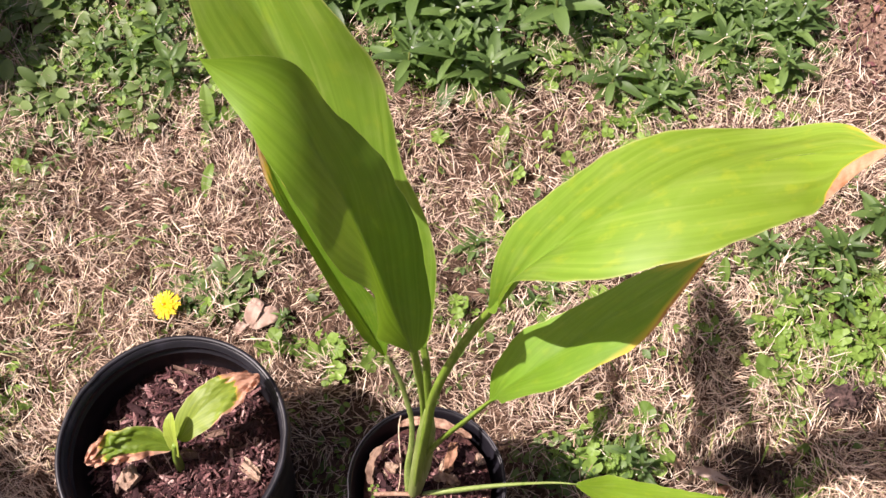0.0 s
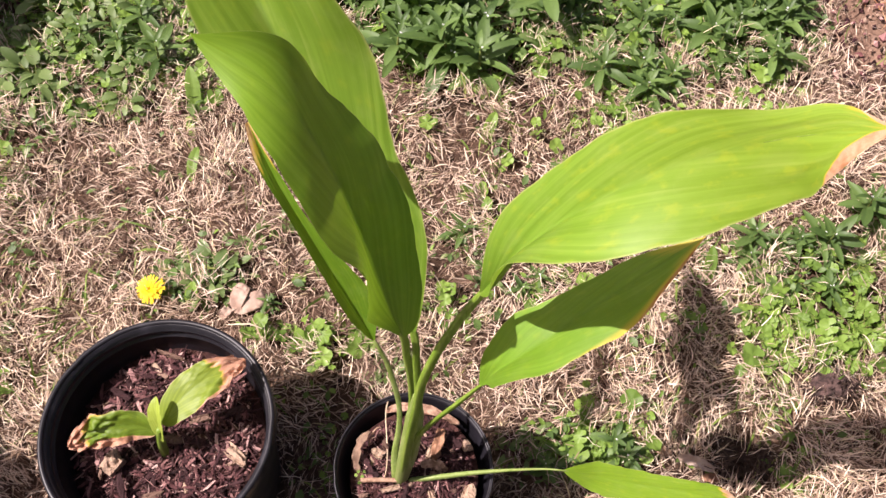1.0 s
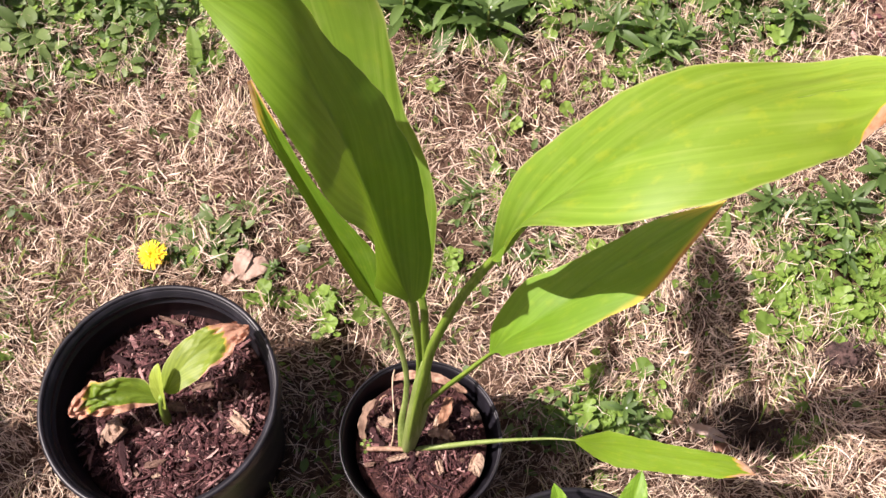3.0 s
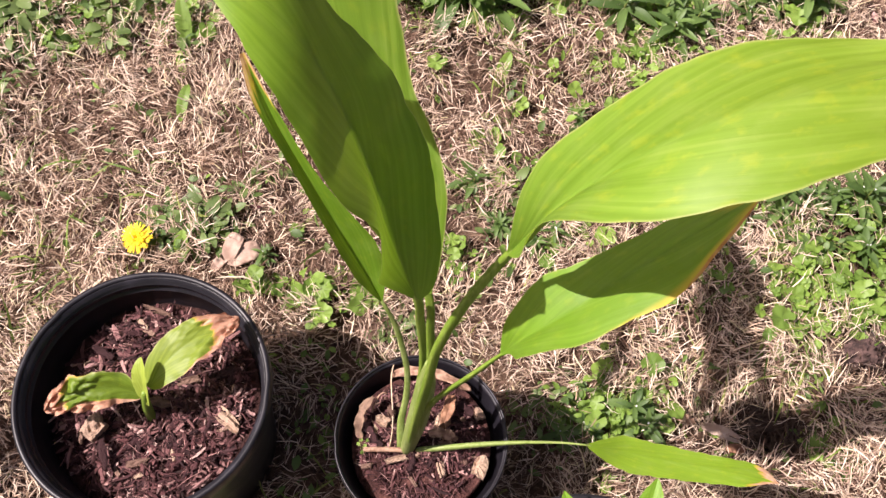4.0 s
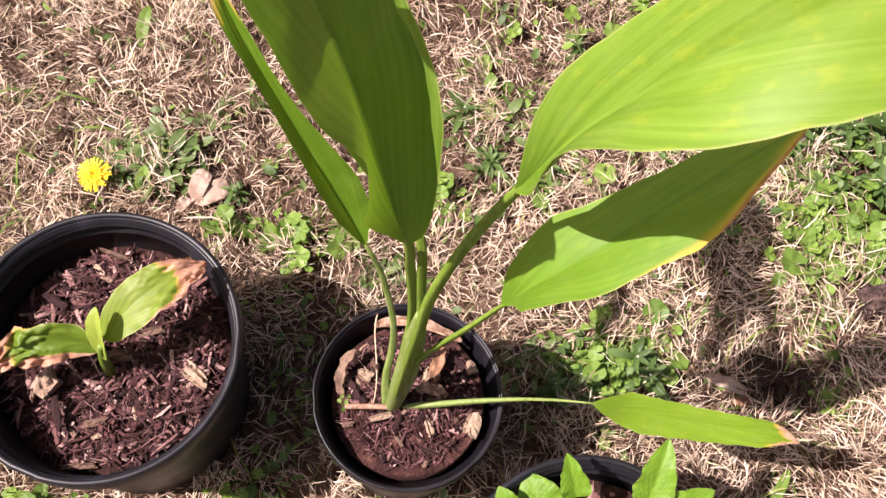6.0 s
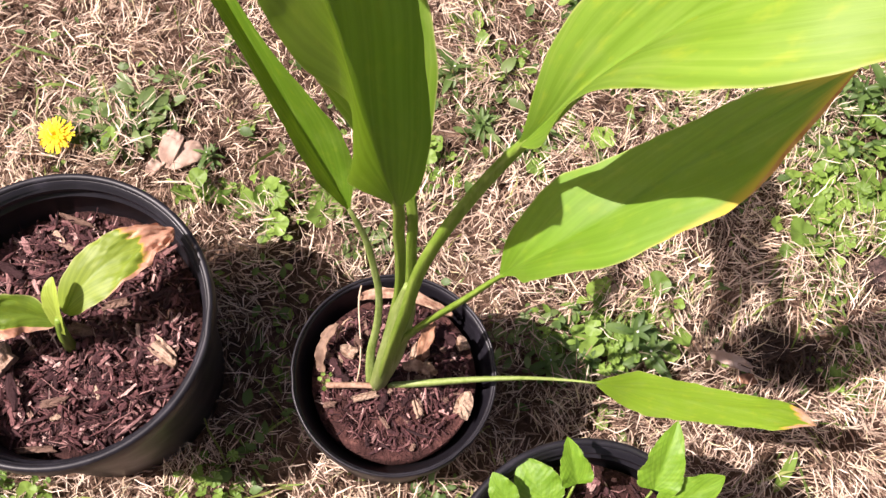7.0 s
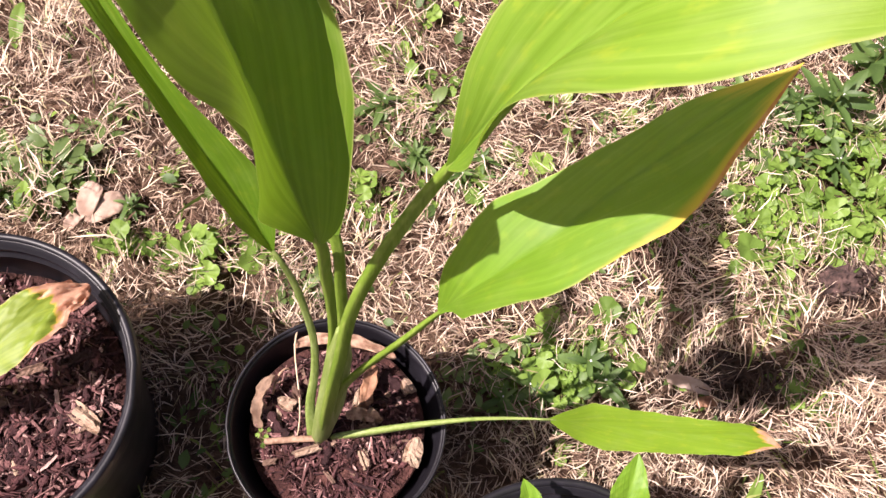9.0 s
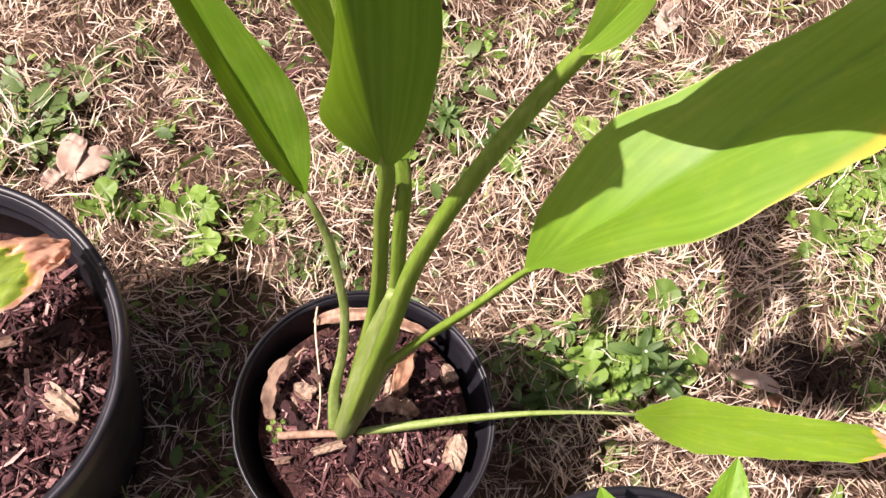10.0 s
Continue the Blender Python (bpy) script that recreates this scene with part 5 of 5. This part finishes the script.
# ---- single plants and litter on the lawn ----
def petals(seed):
    """The ray florets of a dandelion head, about the origin."""
    rng = np.random.default_rng(seed)
    v, f = [], []
    for count, ln, rise in ((34, 0.0185, 2), (32, 0.0165, 11), (28, 0.0125, 24), (18, 0.008, 46)):
        for i in range(count):
            q = pose(0, 0, 0.003, 0, -rise + rng.normal(0, 5), 360 * i / count + rng.normal(0, 4))
            k = ln * rng.uniform(0.9, 1.08)
            o = len(v)
            for x, w, z in ((0.1, 0.0007, 0), (0.55, 0.0011, 0.0006), (1.0, 0.0009, -0.0006)):
                v += [q @ Vector((x * k, -w, z + 0.0003)), q @ Vector((x * k, w, z))]
            f += [(o, o + 1, o + 3, o + 2), (o + 2, o + 3, o + 5, o + 4)]
    return mesh_of("petals", v, f, M_YELLOW, smooth=False)


def toothed_leaf(length, wide, teeth, seed):
    """A dandelion leaf along +x with backward teeth."""
    rng = np.random.default_rng(seed)
    rows = teeth * 4 + 1
    v = []
    for i in range(rows):
        s = i / (rows - 1)
        w = wide * (0.25 + 0.75 * s**0.8) * (1 - s**6) * (0.55 + 0.45 * ((i % 4) / 3.0)) * rng.uniform(0.9, 1.1)
        z = length * (0.35 * s - 0.45 * s * s)
        v += [(length * s, -w, z + 0.15 * w), (length * s + 0.0, -0.1 * w, z), (length * s, 0.1 * w, z), (length * s, w, z + 0.15 * w)]
    return mesh_of("leaf", v, grid_faces(rows, 4), M_WEED)


dandelion = thing("dandelion", "bright yellow dandelion flower open beside a black pot", "flower", at=(-0.361, 0.487, 0.0))
part("stem", mesh_of("stem", *tube([(0.02, 0.02, -0.004), (0.01, 0.012, 0.02), (0, 0, 0.032)], [0.0018, 0.0016, 0.0016], 8, 8), M_STEM), dandelion)
part("petals", petals(7), dandelion, "yellow ray petals", pose(0, 0, 0.032, 12, -6, 0))
part("receptacle", mesh_of("receptacle", *lathe([(0.001, -0.004, 0), (0.0045, -0.002, 0), (0.0052, 0.002, 0), (0.001, 0.004, 0)], 12), M_STEM), dandelion, "", pose(0, 0, 0.032, 12, -6, 0))
for i, (dx, dy, ang, k) in enumerate(((0.03, 0.035, 65, 0.9), (0.034, 0.03, 20, 1.0), (0.028, 0.04, 110, 0.8), (0.03, 0.028, -25, 0.9), (0.02, 0.035, 150, 0.7), (0.05, 0.02, 40, 0.7))):
    part("leaf", toothed_leaf(0.06, 0.0085, 5, 70 + i), dandelion, "", pose(dx, dy, 0.006, 6 * (i % 3) - 6, -8, ang) @ Matrix.Scale(k, 4))


def lone_leaf(name, label, category, ctrl, widths, material, seed, roll=(0, 0), fold=(0.2, 0.2), low=0.5, high=0.6, thick=0.0, **more):
    """A single leaf as a thing of its own."""
    lift = [(x, y, z + float(ground_z(x, y))) for x, y, z in ctrl]
    v, f, uv, m, up = blade(lift, widths, roll, fold, (low, high), (low, high), seed=seed, rows=25, half=5, pleat=0.0, **more)
    ob = new(name, mesh_of(name, v, f, material, uvs=uv))
    if thick:
        ob.modifiers.new("thickness", "SOLIDIFY").thickness = thick
    return tagged(ob, label, category)


v, f = [], []
for ctrl, wide, sd in (([(-0.256, 0.472, 0.012), (-0.256, 0.484, 0.024), (-0.253, 0.495, 0.028), (-0.247, 0.508, 0.022)], 0.0105, 81), ([(-0.254, 0.472, 0.012), (-0.243, 0.482, 0.021), (-0.233, 0.49, 0.023), (-0.221, 0.496, 0.014)], 0.0115, 80)):
    lobe = blade([(x, y, z + float(ground_z(x, y))) for x, y, z in ctrl], (wide, wide), (0, 0.1), (0.12, 0.0), (0.55, 0.3), (0.5, 0.3), 0.12, sd, 0.12, 25, 6, 1.4, 0.0, 0.0, 0.18)
    f += [tuple(q + len(v) for q in face) for face in lobe[1]]
    v += [tuple(q) for q in lobe[0]]
lobed = new("dead_leaf", mesh_of("dead_leaf", v, f, M_DEAD))
lobed.modifiers.new("thickness", "SOLIDIFY").thickness = 0.0006
tagged(lobed, "lobed pinkish tan dead leaf lying on dry grass", "dead leaf")
lone_leaf("dead_leaf", "narrow withered brown leaf beside the pot", "dead leaf", [(-0.272, 0.462, 0.012), (-0.268, 0.47, 0.017), (-0.262, 0.478, 0.018), (-0.25, 0.49, 0.014)], (0.0075, 0.0055), M_DEAD, 82, fold=(0.4, 0.1), crumple=0.2, ripple=0.3, low=0.35, high=0.4, thick=0.0006)
lone_leaf("dead_leaf", "pale dry leaf fragment beside a hole in the lawn", "dead leaf", [(0.294, 0.325, 0.02), (0.308, 0.321, 0.03), (0.324, 0.316, 0.03), (0.338, 0.313, 0.018)], (0.006, 0.007), M_PALE, 83, fold=(0.5, 0.35), crumple=0.12, ripple=0.25, low=0.35, high=0.4, thick=0.0006)
lone_leaf("dead_leaf", "small pale dead leaf standing in the grass", "dead leaf", [(0.204, 0.372, 0.006), (0.204, 0.376, 0.014), (0.205, 0.381, 0.022), (0.205, 0.386, 0.026)], (0.008, 0.009), M_PALE, 84, fold=(0.1, 0.1), ripple=0.1, low=0.35, high=0.3, thick=0.0006)
lone_leaf("dead_leaf", "brown flake of bark lying in front of the pot", "dead leaf", [(0.0, 0.152, 0.014), (0.02, 0.155, 0.018), (0.04, 0.156, 0.018), (0.06, 0.158, 0.013)], (0.007, 0.008), M_DEAD, 85, fold=(0.1, 0.1), ripple=0.1, low=0.25, high=0.3, thick=0.001)
lone_leaf("plantain_leaf", "upright oval green leaf growing in the lawn", "weed", [(-0.366, 0.775, 0.0), (-0.368, 0.795, 0.025), (-0.371, 0.81, 0.04), (-0.375, 0.826, 0.05)], (0.0105, 0.0115), M_ROUND, 91, low=0.6, high=0.7)
lone_leaf("plantain_leaf", "small dark oval leaf in the lawn", "weed", [(-0.36, 0.73, 0.004), (-0.364, 0.745, 0.014), (-0.368, 0.755, 0.018), (-0.372, 0.765, 0.016)], (0.006, 0.006), M_ROUND, 92)
lone_leaf("plantain_leaf", "narrow light green leaf among straw", "weed", [(-0.352, 0.665, 0.004), (-0.349, 0.68, 0.02), (-0.348, 0.695, 0.026), (-0.346, 0.71, 0.022)], (0.008, 0.007), M_ROUND, 93)
lone_leaf("plantain_leaf", "oval bright green leaf standing in dry grass", "weed", [(0.046, 0.765, 0.0), (0.05, 0.777, 0.02), (0.054, 0.79, 0.03), (0.06, 0.8, 0.032)], (0.009, 0.009), M_ROUND, 94, fold=(0.35, 0.2))
lone_leaf("plantain_leaf", "oval green leaf at the edge of the clover patch", "weed", [(0.346, 0.565, 0.0), (0.348, 0.58, 0.02), (0.35, 0.592, 0.03), (0.35, 0.606, 0.036)], (0.0085, 0.0085), M_ROUND, 95)
lone_leaf("plantain_leaf", "small upright green leaf beside the flower", "weed", [(-0.315, 0.476, 0.0), (-0.314, 0.484, 0.018), (-0.312, 0.492, 0.028), (-0.31, 0.502, 0.034)], (0.0085, 0.009), M_ROUND, 96)
lone_leaf("plantain_leaf", "light green blade near the front pot", "weed", [(0.36, 0.2, 0.0), (0.362, 0.212, 0.018), (0.366, 0.224, 0.026), (0.372, 0.236, 0.028)], (0.006, 0.006), M_ROUND, 97)


lone_leaf("dead_leaf", "peach coloured dry leaf lying on the lawn", "dead leaf", [(0.266, 0.662, 0.014), (0.272, 0.675, 0.021), (0.28, 0.687, 0.021), (0.291, 0.697, 0.013)], (0.012, 0.013), M_PALE, 86, fold=(0.25, 0.0), ripple=0.2, wave=1.4, low=0.4, high=0.3, thick=0.0006, crumple=0.2)
lone_leaf("dead_leaf", "small tan leaf scrap on dry grass", "dead leaf", [(0.268, 0.335, 0.016), (0.275, 0.333, 0.02), (0.281, 0.331, 0.02), (0.288, 0.328, 0.015)], (0.005, 0.0055), M_HUSK, 87, fold=(0.3, 0.1), ripple=0.25, low=0.35, high=0.35, thick=0.0006, crumple=0.2)
lone_leaf("dead_leaf", "curled orange-brown leaf scrap near a hole in the lawn", "dead leaf", [(0.322, 0.303, 0.014), (0.33, 0.305, 0.02), (0.337, 0.305, 0.02), (0.345, 0.303, 0.014)], (0.005, 0.006), M_RUST, 88, fold=(0.4, 0.2), ripple=0.25, low=0.35, high=0.35, thick=0.0006, crumple=0.2)


def clod(at, size, flat, seed, label, material=M_CLOD):
    """A rough lump of dark earth with fibres."""
    bm = bmesh.new()
    bmesh.ops.create_icosphere(bm, subdivisions=4, radius=1.0)
    for v in bm.verts:
        p = v.co * 2.3 + Vector((seed, 0, 0))
        k = 1 + 0.32 * noise.noise(p) + 0.2 * noise.noise(p * 2.6) + 0.12 * noise.noise(p * 6)
        v.co = Vector((v.co.x * size[0], v.co.y * size[1], v.co.z * flat)) * k
    me = bpy.data.meshes.new("earth_clod")
    bm.to_mesh(me)
    bm.free()
    me.materials.append(material)
    ob = new("earth_clod", me)
    ob.location = (at[0], at[1], float(ground_z(at[0], at[1])) + at[2])
    return tagged(ob, label, "earth clod", "clods of earth on the lawn")


clod((0.482, 0.424, 0.012), (0.021, 0.017), 0.022, 3, "red-brown fibrous clod lying on straw", M_LUMP)
clod((0.506, 0.431, 0.01), (0.014, 0.012), 0.017, 4, "red-brown fibrous clod lying on straw", M_LUMP)
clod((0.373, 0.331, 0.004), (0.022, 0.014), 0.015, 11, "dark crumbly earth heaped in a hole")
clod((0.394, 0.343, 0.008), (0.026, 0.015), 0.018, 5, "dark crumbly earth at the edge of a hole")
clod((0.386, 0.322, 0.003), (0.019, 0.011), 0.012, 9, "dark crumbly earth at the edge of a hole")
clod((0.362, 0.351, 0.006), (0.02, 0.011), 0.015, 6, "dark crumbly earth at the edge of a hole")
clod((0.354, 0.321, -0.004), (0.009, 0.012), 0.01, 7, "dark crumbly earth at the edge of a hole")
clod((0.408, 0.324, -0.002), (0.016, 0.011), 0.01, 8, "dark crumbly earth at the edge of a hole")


def crumbs(name, areas, seed, material, label, category, size=(0.002, 0.008)):
    rng = np.random.default_rng(seed)
    v, f = [], []
    for cx, cy, rx, ry, count in areas:
        for i in range(count):
            a, d = rng.uniform(0, 6.283), math.sqrt(rng.random())
            x, y = cx + rx * d * math.cos(a), cy + ry * d * math.sin(a)
            k = rng.uniform(*size)
            q = pose(x, y, float(ground_z(x, y)) + rng.uniform(-0.004, 0.006), *rng.uniform(0, 360, 3))
            o = len(v)
            for p in ((1, 0, 0), (-1, 0.1, 0), (0, 0.8, 0), (0.1, -0.7, 0), (0, 0, 0.6), (0, 0.1, -0.6)):
                v.append(q @ (Vector(p) * k * rng.uniform(0.6, 1.1)))
            f += [(o + a, o + b, o + c) for a, b, c in ((0, 2, 4), (2, 1, 4), (1, 3, 4), (3, 0, 4), (2, 0, 5), (1, 2, 5), (3, 1, 5), (0, 3, 5))]
    return tagged(new(name, mesh_of(name, v, f, material, smooth=False)), label, category, kind="stuff")


crumbs("earth_crumbs", [(0.376, 0.331, 0.034, 0.024, 480), (0.487, 0.424, 0.034, 0.022, 130), (0.63, 1.03, 0.1, 0.15, 90), (0.1, 0.6, 0.7, 0.5, 500)], 31, M_CLOD, "dark crumbs of earth on the lawn", "soil")
M_DIRT = plain("dry_red_dirt", (0.15, 0.09, 0.065), (0.34, 0.23, 0.175), 70, 0.95)
crumbs("dirt_crumbs", [(0.65, 1.04, 0.11, 0.16, 420)], 33, M_DIRT, "crumbled dry reddish dirt past the lawn", "soil", (0.0015, 0.007))
crumbs("scattered_mulch", [(0.63, 1.03, 0.1, 0.14, 160), (0.1, 0.62, 0.7, 0.5, 160)], 32, M_BARK, "brown bark crumbs scattered over the lawn", "mulch", (0.004, 0.012))
M_NEEDLE = straw("orange_pine_straw", [(0.0, (0.34, 0.15, 0.07)), (0.5, (0.52, 0.27, 0.13)), (1.0, (0.66, 0.42, 0.25))])
strands("pine_straw", 170, (0.64, 0.8, 0.95, 1.2), (0.03, 0.08), (0.001, 0.002), (0.012, 0.012), M_NEEDLE, "orange-brown pine straw on bare soil", "pine straw", 14, None, 0.2)

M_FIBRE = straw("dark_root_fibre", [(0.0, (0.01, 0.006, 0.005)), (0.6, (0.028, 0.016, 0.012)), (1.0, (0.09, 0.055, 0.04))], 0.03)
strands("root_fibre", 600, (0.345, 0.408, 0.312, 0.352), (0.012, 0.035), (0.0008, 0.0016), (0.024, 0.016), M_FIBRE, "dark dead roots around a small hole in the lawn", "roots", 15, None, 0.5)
strands("root_fibre", 110, (0.455, 0.515, 0.405, 0.442), (0.01, 0.03), (0.0008, 0.0016), (0.028, 0.014), M_FIBRE, "dark dead fibres covering an earth clod", "roots", 16, None, 0.5)


def undergrowth(name, areas, seed, material, label):
    """The many small leaves under and between the weeds."""
    rng = np.random.default_rng(seed)
    v, f = [], []
    for cx, cy, rx, ry, count in areas:
        for i in range(count):
            a, d = rng.uniform(0, 6.283), math.sqrt(rng.random())
            x, y = cx + rx * d * math.cos(a), cy + ry * d * math.sin(a)
            k = rng.uniform(0.006, 0.017)
            w = k * rng.uniform(0.3, 0.75)
            q = pose(x, y, float(ground_z(x, y)) + rng.uniform(0.0, 0.022), rng.normal(0, 22), rng.uniform(-45, 15), rng.uniform(0, 360))
            o = len(v)
            for px, pw, pz in ((0, 0.15, 0), (0.35, 0.95, 0.1), (0.7, 0.8, 0.08), (1, 0.08, -0.08)):
                v += [q @ Vector((px * k, -pw * w / 2, pz * k + 0.06 * k)), q @ Vector((px * k, 0, pz * k)), q @ Vector((px * k, pw * w / 2, pz * k + 0.06 * k))]
            for r in range(3):
                f += [(o + 3 * r + c, o + 3 * r + c + 1, o + 3 * r + c + 4, o + 3 * r + c + 3) for c in (0, 1)]
    return tagged(new(name, mesh_of(name, v, f, material)), label, "weeds", kind="stuff")


undergrowth("weed_undergrowth", [(-0.03, 1.03, 0.22, 0.15, 2000), (0.33, 1.02, 0.23, 0.12, 1500), (-0.54, 0.95, 0.24, 0.15, 1700), (-0.62, 0.8, 0.12, 0.12, 400), (-0.13, 0.25, 0.025, 0.12, 50), (0.06, 0.16, 0.04, 0.03, 60),
                                 (-0.325, 0.515, 0.04, 0.03, 240), (0.17, 0.33, 0.07, 0.035, 60), (0.47, 0.6, 0.08, 0.05, 160), (0.1, 0.6, 0.6, 0.35, 650), (-0.57, 0.45, 0.05, 0.2, 120)], 41, M_WEED, "dense small green leaves of low lawn weeds")
undergrowth("clover_undergrowth", [(0.49, 0.55, 0.13, 0.13, 90), (0.18, 0.335, 0.07, 0.035, 50), (-0.15, 0.45, 0.1, 0.02, 50), (0.3, 0.95, 0.2, 0.12, 300), (0.1, 0.6, 0.6, 0.35, 260)], 42, M_ROUND, "small bright green clover-like leaves in the lawn")
